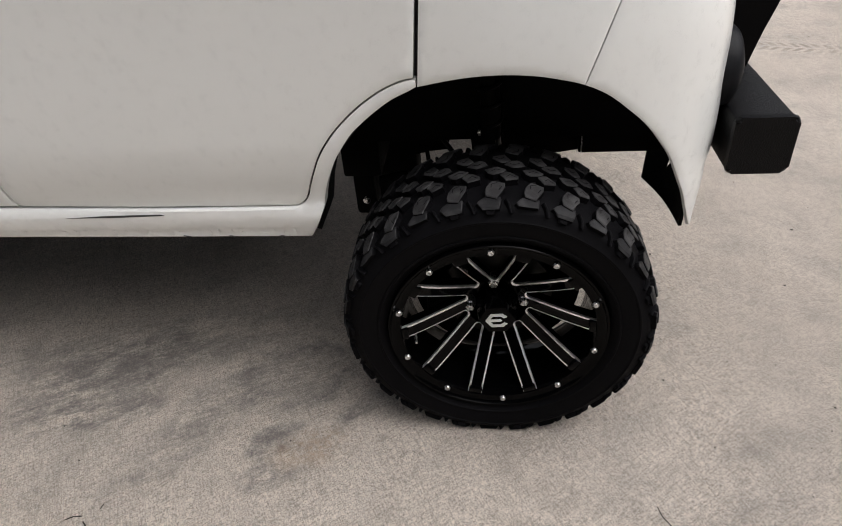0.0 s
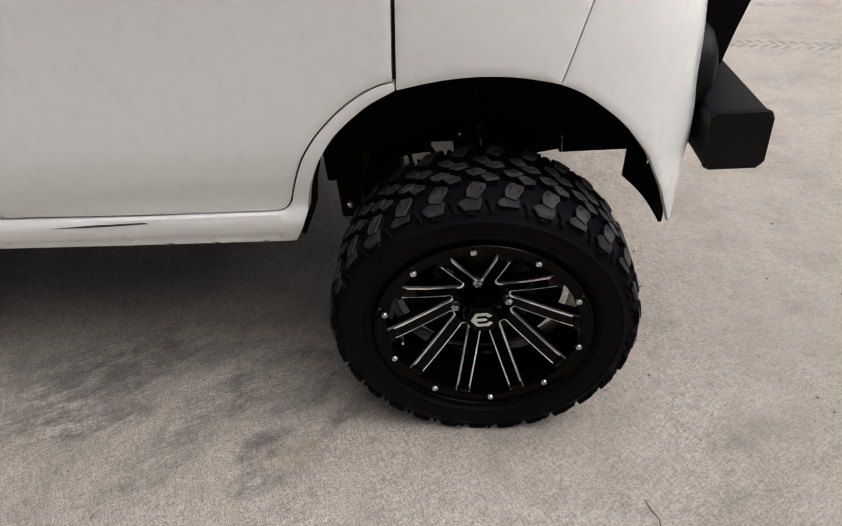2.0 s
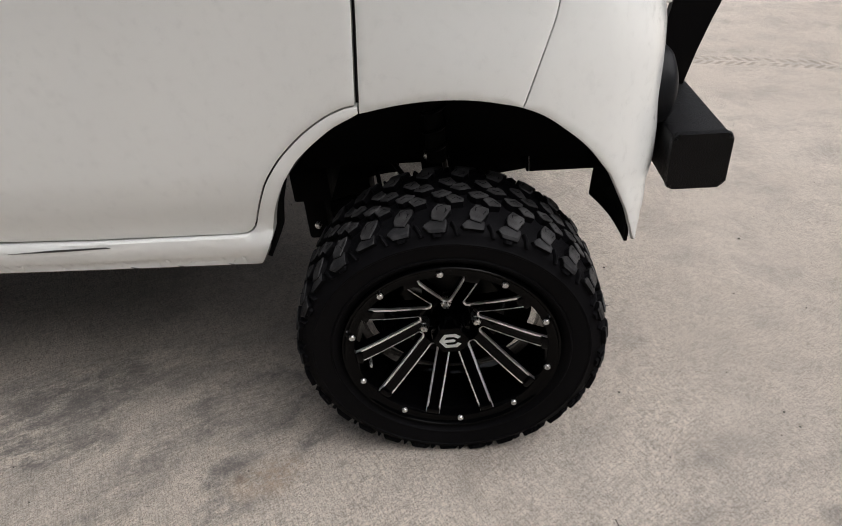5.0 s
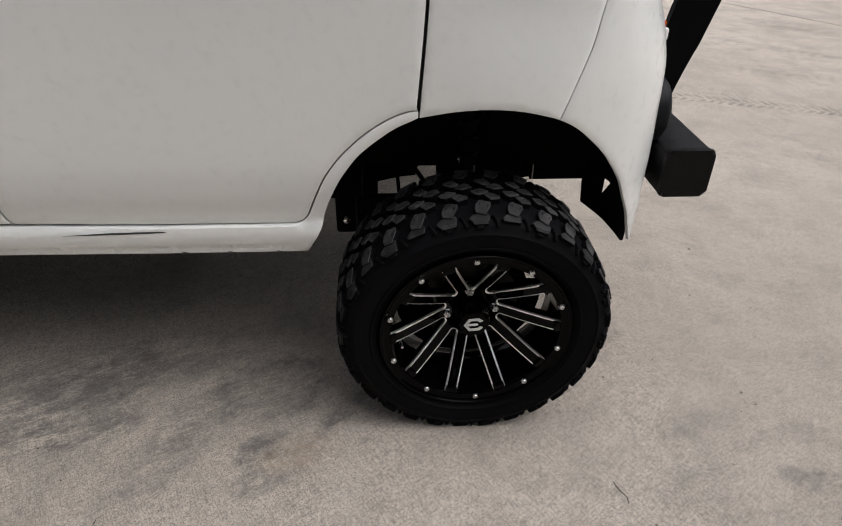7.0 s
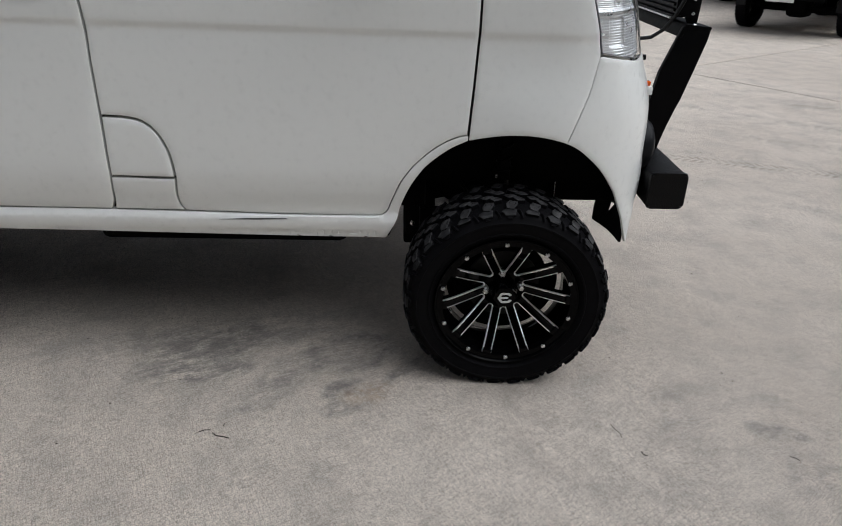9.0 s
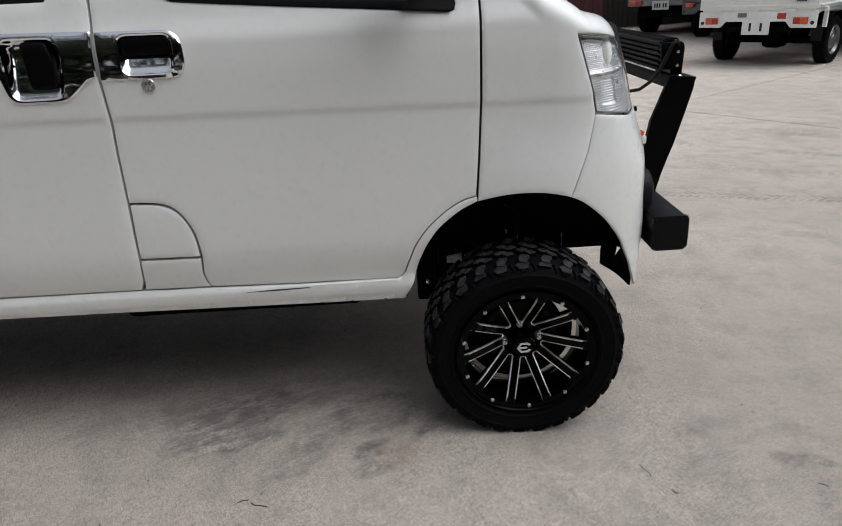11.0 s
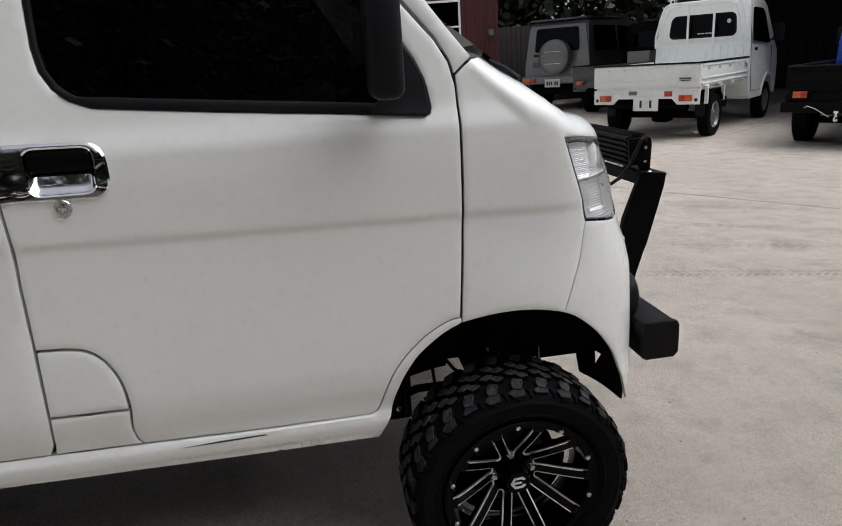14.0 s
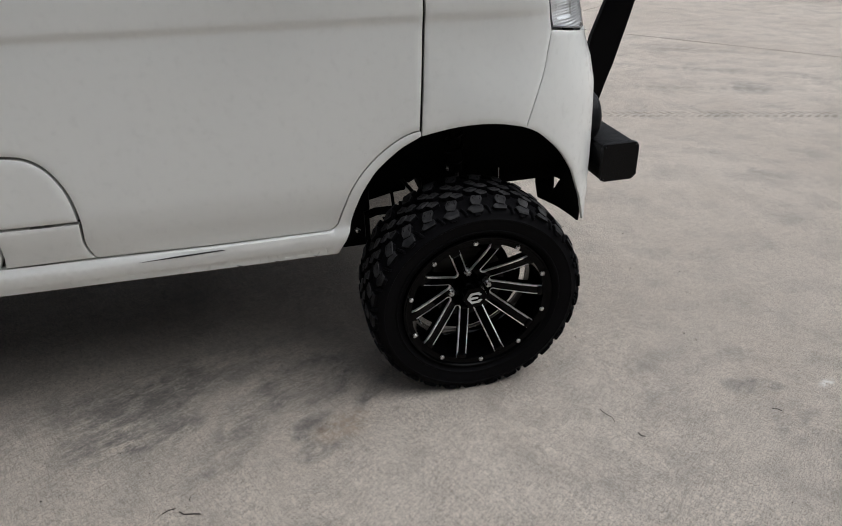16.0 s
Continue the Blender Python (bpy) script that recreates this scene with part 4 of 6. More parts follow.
def lug(bm, pts, s0, r0, r1, inset=0.0026):
    """One tread block: drafted sides and a chamfered top."""
    c = (sum(p[0] for p in pts) / len(pts), sum(p[1] for p in pts) / len(pts))

    def ring(r, k):
        out = []
        for s, w in pts:
            d = math.hypot(s - c[0], w - c[1])
            f = (d - k) / d
            rr = r - crown(c[1] + (w - c[1]) * f)
            out.append(bm.verts.new(arcpt(s0 + c[0] + (s - c[0]) * f, c[1] + (w - c[1]) * f, rr)))
        return out

    a, b, d = ring(r0, -0.0012), ring(r1 - 0.0013, 0.0), ring(r1, inset)
    # sides keep the unscuffed, blacker rubber, which also paints in the groove shade
    for p, q in ((a, b), (b, d)):
        for i in range(len(p)):
            bm.faces.new((p[i], p[(i + 1) % len(p)], q[(i + 1) % len(p)], q[i])).material_index = 1 if q is b else 0
    bm.faces.new(d)


WALL_RUN = [(-0.014, 0.2800, 0.024), (-0.004, 0.2790, 0.014), (0.006, 0.2785, 0.005), (0.016, 0.2755, -0.0025), (0.026, 0.2675, -0.0080), (0.036, 0.2590, -0.0112), (0.050, 0.2470, -0.0128)]


def on_shoulder(t, h):
    """Radius and width of a place t down the tyre's wall from the tread's edge, h proud of it."""
    ts = [p[0] for p in WALL_RUN]
    r, w = float(np.interp(t, ts, [p[1] for p in WALL_RUN])), float(np.interp(t, ts, [p[2] for p in WALL_RUN]))
    a = math.atan2(*[float(np.interp(t + 0.004, ts, [p[k] for p in WALL_RUN])) - float(np.interp(t - 0.004, ts, [p[k] for p in WALL_RUN])) for k in (2, 1)])
    # outward normal of the run
    nr, nw = math.sin(a) * -1, math.cos(a)
    if nw > 0:
        nr, nw = -nr, -nw
    return wall_r(r + h * abs(nr)), w + h * nw


def wedge(bm, rows, s0, flip, tall):
    """A block on the tyre's shoulder: rows of (t, left, right) down the wall, with drafted sides."""
    grid = []
    for j, (t, lo, hi) in enumerate(rows):
        end = j in (0, len(rows) - 1)
        line = []
        for sv, h in ((lo - 0.0018, -0.003), (lo, tall - 0.0014), (lo + 0.0018, tall), (hi - 0.0018, tall), (hi, tall - 0.0014), (hi + 0.0018, -0.003)):
            r, w = on_shoulder(t, -0.003 if end else h)
            line.append(bm.verts.new(arcpt(s0 + (-sv if flip else sv), TREAD_W - w if flip else w, r)))
        grid.append(line)
    # flanks and ends in blacker rubber too: less scuffed, and shaded by colour
    for a, b in zip(grid, grid[1:]):
        for j in range(5):
            bm.faces.new((a[j], a[j + 1], b[j + 1], b[j])).material_index = 0 if j in (1, 2, 3) and a is not grid[0] and b is not grid[-1] else 1


def tread_mesh(centre_z, lean, side_bm, wheel=None):
    bm = bmesh.new()
    pitch = 2 * math.pi * R_TYRE / N_LUG
    shoulder = [(-0.0190, 0.0230), (-0.0165, 0.0350), (-0.0070, 0.0510), (0.0135, 0.0435), (0.0130, 0.0320), (-0.0005, 0.0060), (-0.0175, 0.0125)]
    left = [(-0.0190, 0.0870), (0.0015, 0.0950), (0.0165, 0.0855), (0.0110, 0.0770), (-0.0055, 0.0695), (-0.0140, 0.0750)]
    right = [(0.0050, 0.0705), (0.0150, 0.0790), (0.0215, 0.0785), (0.0355, 0.0660), (0.0345, 0.0575), (0.0150, 0.0520)]
    odd = [(-0.0065, -0.0190, -0.002), (-0.0035, -0.0215, 0.0062), (0.004, -0.0295, 0.0070), (0.010, -0.0330, 0.0060), (0.016, -0.0275, 0.0050), (0.0205, -0.0240, 0.0038), (0.0225, -0.0240, 0.0038)]
    even = [(-0.0065, -0.0190, -0.002), (-0.0035, -0.0215, 0.0062), (0.004, -0.0275, 0.0070), (0.010, -0.0315, 0.0060), (0.0155, -0.0275, 0.0048), (0.0175, -0.0275, 0.0048)]
    step = [(0.012, -0.022, 0.001), (0.014, -0.022, 0.001), (0.028, -0.018, -0.004), (0.030, -0.018, -0.004)]
    bar = [(-0.002, 0.0125, 0.0170), (0.0, 0.0125, 0.0170), (0.012, 0.0170, 0.0220), (0.025, 0.0215, 0.0260), (0.027, 0.0215, 0.0260)]

    def top(w):
        return R_TYRE - crown(w)

    def turn(pts, flip):
        return [(-p[0], TREAD_W - p[1]) for p in pts] if flip else pts

    def cuts(out, lines, s, flip):
        for line in lines:
            line = turn(line, flip)
            for (sa, wa), (sb, wb) in zip(line, line[1:]):
                q = Vector((sb - sa, wb - wa)).normalized() * 0.0007
                out.faces.new([out.verts.new(arcpt(s + p, w, top(w) + 0.0003)) for p, w in ((sa - q.y, wa + q.x), (sa + q.y, wa - q.x), (sb + q.y, wb - q.x), (sb - q.y, wb + q.x))])

    sipes = ([(-0.009, 0.031), (-0.0085, 0.040), (0.002, 0.045)], [(0.003, 0.024), (0.008, 0.033)], [(-0.009, 0.080), (-0.001, 0.086), (0.007, 0.083)], [(0.016, 0.062), (0.022, 0.069), (0.030, 0.062)])
    blocks, lugs = [], []
    if wheel:
        # each block is a piece of its own, one mesh for every place round the tyre
        for flip in (False, True):
            o = 0.0295 if flip else 0.0
            for pts in (shoulder, left, right):
                one = bmesh.new()
                lug(one, turn(pts, flip), o, 0.268, R_TYRE, 0.0012)
                blocks.append(one)
            for rows in (odd, even):
                one = bmesh.new()
                wedge(one, rows, o, flip, 0.0055)
                lugs.append(one)
        made = [part("tread_block", one, (TREAD, TYRE), wheel, smooth=18) for one in blocks] + [part("side_lug", one, (SHOULDER, TYRE), wheel, smooth=18) for one in lugs]
        for i in range(N_LUG):
            m = Matrix.Rotation(2 * math.pi * i / N_LUG, 4, "Y")
            for j, first in enumerate(made):
                if j >= 6 and j % 2 != i % 2:
                    continue
                if i == 0 or (i == 1 and j >= 6 and j % 2 == 1):
                    first.matrix_basis = m
                    continue
                ob = new(first.name.split(".")[0], first.data)
                ob.parent = wheel
                ob.matrix_basis = m
    for i in range(N_LUG):
        s = i * pitch
        for flip in (False, True):
            o = 0.0295 if flip else 0.0
            if not wheel:
                for pts in (shoulder, left, right):
                    lug(bm, turn(pts, flip), s + o, 0.268, R_TYRE, 0.0012)
                wedge(bm, odd if i % 2 else even, s + o, flip, 0.0055)
            if i % 2 == 0:
                wedge(side_bm, step, s + o, flip, 0.0035)
            wedge(side_bm, bar, s + o, flip, 0.0045)
            cuts(side_bm, sipes, s + o, flip)
        # moulding hairs
        if i % 2 == 0:
            a = arcpt(s + 0.005, 0.004 + 0.03 * random.random(), R_TYRE - 0.002)
            d = Vector((a[0], 0, a[2])).normalized()
            tube(side_bm, [a, Vector(a) + d * 0.007 + Vector((0, random.uniform(-0.003, 0.001), 0))], [0.0007, 0.0003], 4)
    flat_foot(side_bm, centre_z, lean)
    if not wheel:
        flat_foot(bm, centre_z, lean)
    return bm


BOLT0 = radians(93.3)


def dish(r):
    """How far the spoke face lies behind the ring of bolts."""
    return 0.003 + 0.070 * max(0.0, min(1.0, (0.174 - r) / 0.112)) ** 1.1


def window_outline():
    """One opening between two spokes, the spokes straight-sided, its inner end rounded; along +x."""
    half, r_out, pts = 0.0135, 0.1730, []
    lim = math.radians(18)

    def edge(r, sgn):
        # a line parallel to the spoke at +-18 degrees
        d = Vector((math.cos(lim), math.sin(lim) * sgn))
        nrm = Vector((-math.sin(lim) * sgn, math.cos(lim))) * (-sgn)
        return d * r + nrm * half

    up = [edge(r, 1) for r in (0.068, 0.08, 0.10, 0.13, 0.155, r_out)]
    dn = [edge(r, -1) for r in (r_out, 0.155, 0.13, 0.10, 0.08, 0.068)]
    a0, a1 = math.atan2(up[-1].y, up[-1].x), math.atan2(dn[0].y, dn[0].x)
    rim = [Vector((r_out * math.cos(a0 + (a1 - a0) * k / 8), r_out * math.sin(a0 + (a1 - a0) * k / 8))) for k in range(1, 8)]
    g = up[0].y
    nose = [Vector((up[0].x - 0.010 * math.sin(math.pi * k / 8), g * math.cos(math.pi * k / 8) * -1)) for k in range(1, 8)]
    return [tuple(p) for p in (*up, *rim, *dn, *nose)]


def turned(pts, a):
    c, s = math.cos(a), math.sin(a)
    return [(x * c - y * s, x * s + y * c) for x, y in pts]


def face(p, q, h):
    return Vector((p, dish(math.hypot(p, q)) + h, q))


def rim_face():
    wins = [turned(window_outline(), BOLT0 + 2 * math.pi * k / 10) for k in range(10)]
    return sheet(ring_of(0, 0, 0.1742, 90), face, 0.009, [shrunk(w, -0.0034) for w in wins] + [ring_of(0, 0, 0.0575, 40)], 0.030, 0.0015, 0.0)


def milled_edges(k):
    """The bright cut round one opening: a chamfer from the spoke face down into the opening, left black along the outer ring."""
    w = turned(window_outline(), BOLT0 + 2 * math.pi * k / 10)
    outer = shrunk(w, -0.0034)
    bm = bmesh.new()
    n_edge, n_rim = 6, 7
    order = list(range(n_edge + n_rim, len(w))) + list(range(0, n_edge))
    rings = []
    for pts, h in ((outer, -0.0005), (w, 0.0008), (shrunk(w, 0.0003), 0.006)):
        rings.append([bm.verts.new(face(pts[i][0], pts[i][1], h)) for i in order])
    for a, b in zip(rings, rings[1:]):
        for i in range(len(order) - 1):
            bm.faces.new((a[i], a[i + 1], b[i + 1], b[i]))
    return bm


def logo_mesh():
    """A plain open hexagon with one bar."""
    bm = bmesh.new()
    f = lambda p, q, h: Vector((p, h, q))
    hexa = [(0.0215 * math.cos(math.radians(a)), 0.0185 * math.sin(math.radians(a))) for a in (28, 60, 120, 180, 240, 300, 332)]
    hexi = [(0.0145 * math.cos(math.radians(a)), 0.0115 * math.sin(math.radians(a))) for a in (28, 60, 120, 180, 240, 300, 332)]
    for i in range(6):
        prism(bm, [hexa[i], hexa[i + 1], hexi[i + 1], hexi[i]], f, 0.0, -0.0012)
    prism(bm, [(-0.017, -0.0028), (0.006, -0.0028), (0.009, 0.0), (0.006, 0.0028), (-0.017, 0.0028)], f, 0.0, -0.0014)
    return bm


def build_wheel(parent, m, full=True, ground_z=0.0):
    rz, lean = m.translation.z - ground_z, m.to_3x3()[2][1]
    barrel = bmesh.new()
    spin(barrel, [(0.1738, 0.005), (0.1745, 0.0), (0.186, 0.0), (0.1895, -0.002), (0.1925, -0.006), (0.196, -0.007), (0.1985, -0.003), (0.198, 0.006), (0.190, 0.014), (0.178, 0.03), (0.172, 0.06), (0.176, 0.12), (0.19, 0.148), (0.186, 0.149), (0.170, 0.120), (0.166, 0.06), (0.172, 0.02)], 96, closed=True)
    wheel = part("wheel", barrel, RIM_BLACK, parent, "gloss black ten-spoke wheel with mud tyre")
    wheel.matrix_basis = m
    carcass = tyre_mesh(rz, lean)
    tread = tread_mesh(rz, lean, carcass, wheel if full else None)
    part("tyre", carcass, TYRE, wheel, "black mud tyre")
    if full:
        tread.free()
    else:
        tagged(part("tread", tread, (TREAD, TYRE), wheel, "chunky scuffed tread blocks"), kind="stuff")
    if not full:
        hub = bmesh.new()
        spin(hub, [(0.0005, 0.04), (0.166, 0.03), (0.166, 0.045), (0.0005, 0.06)], 48)
        part("disc", hub, RIM_BLACK, wheel)
        return wheel
    spokes = part("spokes", rim_face(), SPOKE_BLACK, wheel, "gloss black spokes")
    for k in range(10):
        part("milled_edge", milled_edges(k), MILLED, spokes, "" if k else "bright milled spoke edge")
    bolt_m = None
    for k in range(10):
        a = BOLT0 - math.pi / 5 * k
        if bolt_m is None:
            bb = bmesh.new()
            spin(bb, [(0.0062, 0.002), (0.0062, -0.0012), (0.0048, -0.0034), (0.0026, -0.0040), (0.0022, -0.0022), (0.0004, -0.0022)], 14)
            ob = part("rim_bolt", bb, STEEL, wheel, "small silver rim bolt")
            bolt_m = ob.data
        else:
            ob = new("rim_bolt", bolt_m)
            ob.parent = wheel
        ob.matrix_basis = pose(0.18 * math.cos(a), -0.001, 0.18 * math.sin(a))
    hub = bmesh.new()
    spin(hub, [(0.0500, 0.098), (0.0400, 0.097), (0.0375, 0.070), (0.0350, 0.034), (0.0335, 0.0300), (0.0005, 0.0297)], 6)
    hubo = part("hub", hub, RIM_BLACK, wheel, "gloss black hub and centre cap")
    lg = logo_mesh()
    lo = part("cap_emblem", lg, STICKER, hubo, "grey open hexagon emblem")
    lo.matrix_basis = pose(0, 0.0293, 0)
    hubo.matrix_basis = pose(0, 0, 0, 0, -3.3, 0)
    for k in range(4):
        a = BOLT0 + math.pi / 2 * k
        nb = bmesh.new()
        spin(nb, [(0.0105, 0.100), (0.0105, 0.078), (0.0085, 0.0765), (0.0085, 0.070), (0.006, 0.0685), (0.0035, 0.0685), (0.003, 0.072), (0.0004, 0.072)], 6 if k % 2 else 6)
        ob = part("lug_nut", nb, STEEL, hubo, "" if k else "chrome lug nut", 20)
        ob.matrix_basis = pose(0.0505 * math.cos(a), 0, 0.0505 * math.sin(a))
    plate = bmesh.new()
    spin(plate, [(0.0590, dish(0.059) + 0.002), (0.0600, 0.094), (0.0595, 0.098), (0.0005, 0.098)], 40)
    part("hub_plate", plate, RIM_BLACK, wheel)
    for k in range(10):
        a = BOLT0 + math.pi / 10 + math.pi / 5 * k
        pad = part("spoke_pad", box(bmesh.new(), -0.0125, 0.0125, 0.001, 0.012, 0.162, 0.1745, 0.002), SPOKE_BLACK, spokes)
        pad.matrix_basis = pose(0, 0.0, 0, 0, 90 - math.degrees(a), 0)
    br = bmesh.new()
    spin(br, [(0.0005, 0.105), (0.09, 0.105), (0.105, 0.108), (0.105, 0.118), (0.09, 0.122), (0.0005, 0.122)], 56)
    part("brake_disc", br, BRAKE, wheel, "iron brake disc")
    # dark backing, added so that the lower spoke openings turn black
    ds = bmesh.new()
    spin(ds, [(0.0005, 0.135), (0.13, 0.130), (0.132, 0.134), (0.0005, 0.140)], 40)
    prism(ds, [(0.160 * math.cos(a), 0.160 * math.sin(a)) for a in np.linspace(-math.pi - 0.5, 0.24, 34)], xz, 0.128, 0.1295)
    part("dust_shield", ds, UNDER, wheel)
    cal = bmesh.new()
    box(cal, -0.135, -0.085, 0.085, 0.135, -0.05, 0.05, 0.012)
    box(cal, -0.128, -0.108, 0.078, 0.087, -0.03, 0.03, 0.004)
    part("brake_caliper", cal, UNDER, wheel)
    val = bmesh.new()
    tube(val, [(-0.155, 0.035, -0.035), (-0.150, 0.010, -0.034), (-0.149, 0.004, -0.0338)], [0.0035, 0.003, 0.0025], 8)
    part("valve", val, STEEL, wheel)
    return wheel


build_wheel(van, pose(0.0, -0.0755, 0.2830, 2.0, 0, 0.3), True, 0.011)
build_wheel(van, pose(0.0, 1.545, 0.2835, 0, 0, 180), False, 0.011)
build_wheel(van, pose(-2.42, -0.05, 0.3275, 0, 0, 0), False, 0.044)
build_wheel(van, pose(-2.42, 1.52, 0.3275, 0, 0, 180), False, 0.044)

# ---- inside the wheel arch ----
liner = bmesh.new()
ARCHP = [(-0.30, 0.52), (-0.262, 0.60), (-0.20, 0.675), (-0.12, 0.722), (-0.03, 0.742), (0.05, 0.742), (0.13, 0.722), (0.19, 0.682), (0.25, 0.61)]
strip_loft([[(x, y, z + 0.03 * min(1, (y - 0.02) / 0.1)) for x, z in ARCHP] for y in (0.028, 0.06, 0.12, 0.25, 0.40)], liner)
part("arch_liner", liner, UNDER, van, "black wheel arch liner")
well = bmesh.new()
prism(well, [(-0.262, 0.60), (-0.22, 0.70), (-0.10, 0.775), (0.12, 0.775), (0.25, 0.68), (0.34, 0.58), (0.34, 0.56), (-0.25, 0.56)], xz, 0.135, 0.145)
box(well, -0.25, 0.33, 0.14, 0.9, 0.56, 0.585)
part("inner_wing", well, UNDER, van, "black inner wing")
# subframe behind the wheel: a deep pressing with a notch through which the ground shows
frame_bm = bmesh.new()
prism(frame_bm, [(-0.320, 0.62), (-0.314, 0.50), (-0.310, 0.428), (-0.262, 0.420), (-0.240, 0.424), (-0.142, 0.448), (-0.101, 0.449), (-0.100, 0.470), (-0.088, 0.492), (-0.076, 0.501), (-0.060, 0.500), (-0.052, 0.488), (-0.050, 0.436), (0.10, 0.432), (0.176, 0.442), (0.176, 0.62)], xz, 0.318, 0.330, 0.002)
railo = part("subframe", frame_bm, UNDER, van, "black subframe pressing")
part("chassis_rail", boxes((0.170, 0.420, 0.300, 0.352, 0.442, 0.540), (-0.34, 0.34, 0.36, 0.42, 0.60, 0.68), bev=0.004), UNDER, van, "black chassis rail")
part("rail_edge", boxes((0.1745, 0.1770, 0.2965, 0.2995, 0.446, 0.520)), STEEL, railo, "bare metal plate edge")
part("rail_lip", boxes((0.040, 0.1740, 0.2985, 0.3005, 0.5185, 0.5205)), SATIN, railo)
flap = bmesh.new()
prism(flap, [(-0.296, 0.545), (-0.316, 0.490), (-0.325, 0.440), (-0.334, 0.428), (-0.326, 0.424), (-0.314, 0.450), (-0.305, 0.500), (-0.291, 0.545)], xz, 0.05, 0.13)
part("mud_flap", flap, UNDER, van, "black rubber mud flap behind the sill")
# plain stand-in block, added to fill the dark area low behind the wheel
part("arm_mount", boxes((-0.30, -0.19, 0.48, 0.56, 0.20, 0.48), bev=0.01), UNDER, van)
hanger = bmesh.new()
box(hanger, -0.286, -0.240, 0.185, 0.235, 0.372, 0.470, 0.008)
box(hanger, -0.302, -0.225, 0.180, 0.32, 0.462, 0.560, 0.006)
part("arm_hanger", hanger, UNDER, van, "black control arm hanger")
strut = bmesh.new()
tube(strut, [(-0.01, 0.107, 0.578), (-0.01, 0.108, 0.62), (-0.01, 0.11, 0.74)], [0.018, 0.018, 0.014], 16)
part("strut", strut, UNDER, van, "black suspension strut")
coil = bmesh.new()
tube(coil, [(-0.01 + 0.020 * math.cos(k * 0.4), 0.107 + 0.020 * math.sin(k * 0.4), 0.578 + 0.0022 * k) for k in range(64)], 0.003, 6)
part("coil_spring", coil, SATIN, van, "black coil spring")
arm = bmesh.new()
tube(arm, [(-0.27, 0.22, 0.42), (-0.20, 0.25, 0.425), (-0.10, 0.28, 0.41), (0.02, 0.30, 0.36)], [0.013, 0.012, 0.012, 0.012], 8)
tube(arm, [(-0.145, 0.30, 0.46), (-0.140, 0.30, 0.40)], 0.005, 6)
tube(arm, [(0.0, 0.15, 0.30), (0.02, 0.40, 0.31), (0.02, 0.7, 0.33)], 0.02, 10)
part("control_arm", arm, UNDER, van)
hose = bmesh.new()
tube(hose, [(-0.12, 0.30, 0.50), (-0.085, 0.28, 0.455), (-0.05, 0.26, 0.435), (-0.01, 0.22, 0.44), (0.005, 0.14, 0.54), (0.0, 0.12, 0.60)], 0.0055, 8)
part("brake_hose", hose, RUBBER, van)
for x, z in ((-0.025, 0.585), (0.0, 0.582), (-0.262, 0.408)):
    part("under_bolt", spin(bmesh.new(), [(0.0075, 0.0), (0.0075, -0.006), (0.004, -0.008), (0.0004, -0.008)], 10, "y", (x, 0.11 if x > -0.1 else 0.185, z)), STEEL, van, "zinc bolt")
BRACKET = [(0.313, 0.375), (0.20, 0.388), (0.088, 0.398), (0.086, 0.440), (0.12, 0.53), (0.42, 0.53), (0.41, 0.40), (0.385, 0.392)]
HOLE = [(0.345, 0.424), (0.285, 0.437), (0.282, 0.403)]
part("splash_bracket", sheet(BRACKET, lambda u, v, i: Vector((0.331 + min(1.0, max(0.0, (u - 0.085) / 0.22)) * (1.2 * (min(v, 0.425) - 0.375) - 0.023) + i, u, v)), 0.02, [HOLE], 0.006, 0.001, 0.0), UNDER, van, "black bracket with a triangular hole")
tray = bmesh.new()
prism(tray, [(0.24, 0.56), (0.40, 0.56), (0.40, 0.62), (0.24, 0.62)], xz, 0.36, 1.12)
part("front_crossmember", tray, UNDER, van)

# ---- steel bull bar with light bar ----
bar = part("bull_bar", box(bmesh.new(), 0.398, 0.497, 0.112, 1.36, 0.500, 0.598, 0.006, 2), POWDER, van, "black powder-coated steel bull bar")
capb = bmesh.new()
prism(capb, rounded([(0.396, 0.498), (0.4995, 0.498), (0.4995, 0.6025), (0.396, 0.6025)], 0.012, 4), xz, 0.097, 0.112, 0.007)
part("end_cap", capb, POWDER, bar, "welded end cap")
for y in (0.50, 0.91):
    part("mount", boxes((0.33, 0.40, y, y + 0.06, 0.50, 0.60), bev=0.004), POWDER, bar)
UPRIGHT = [(0.436, 0.598), (0.485, 0.598), (0.502, 0.666), (0.520, 0.722), (0.530, 0.748), (0.560, 0.856), (0.577, 0.920), (0.582, 0.955), (0.511, 0.962), (0.500, 0.950), (0.456, 0.83), (0.437, 0.73), (0.432, 0.66)]
for y in (0.345, 1.105):
    up = bmesh.new()
    prism(up, UPRIGHT, xz, y, y + 0.018, 0.0015)
    part("upright", up, SATIN, bar, "flat black upright plate")
beam = bmesh.new()
prism(beam, [(0.508, 0.962), (0.583, 0.955), (0.582, 0.947), (0.508, 0.950), (0.502, 0.925), (0.496, 0.927)], xz, 0.344, 1.124, 0.0015)
part("cross_plate", beam, SATIN, bar, "black cross plate")
lb = thing("light_bar", "black finned LED light bar bolted on the bull bar", "light bar")
hs = bmesh.new()
PROFILE = []
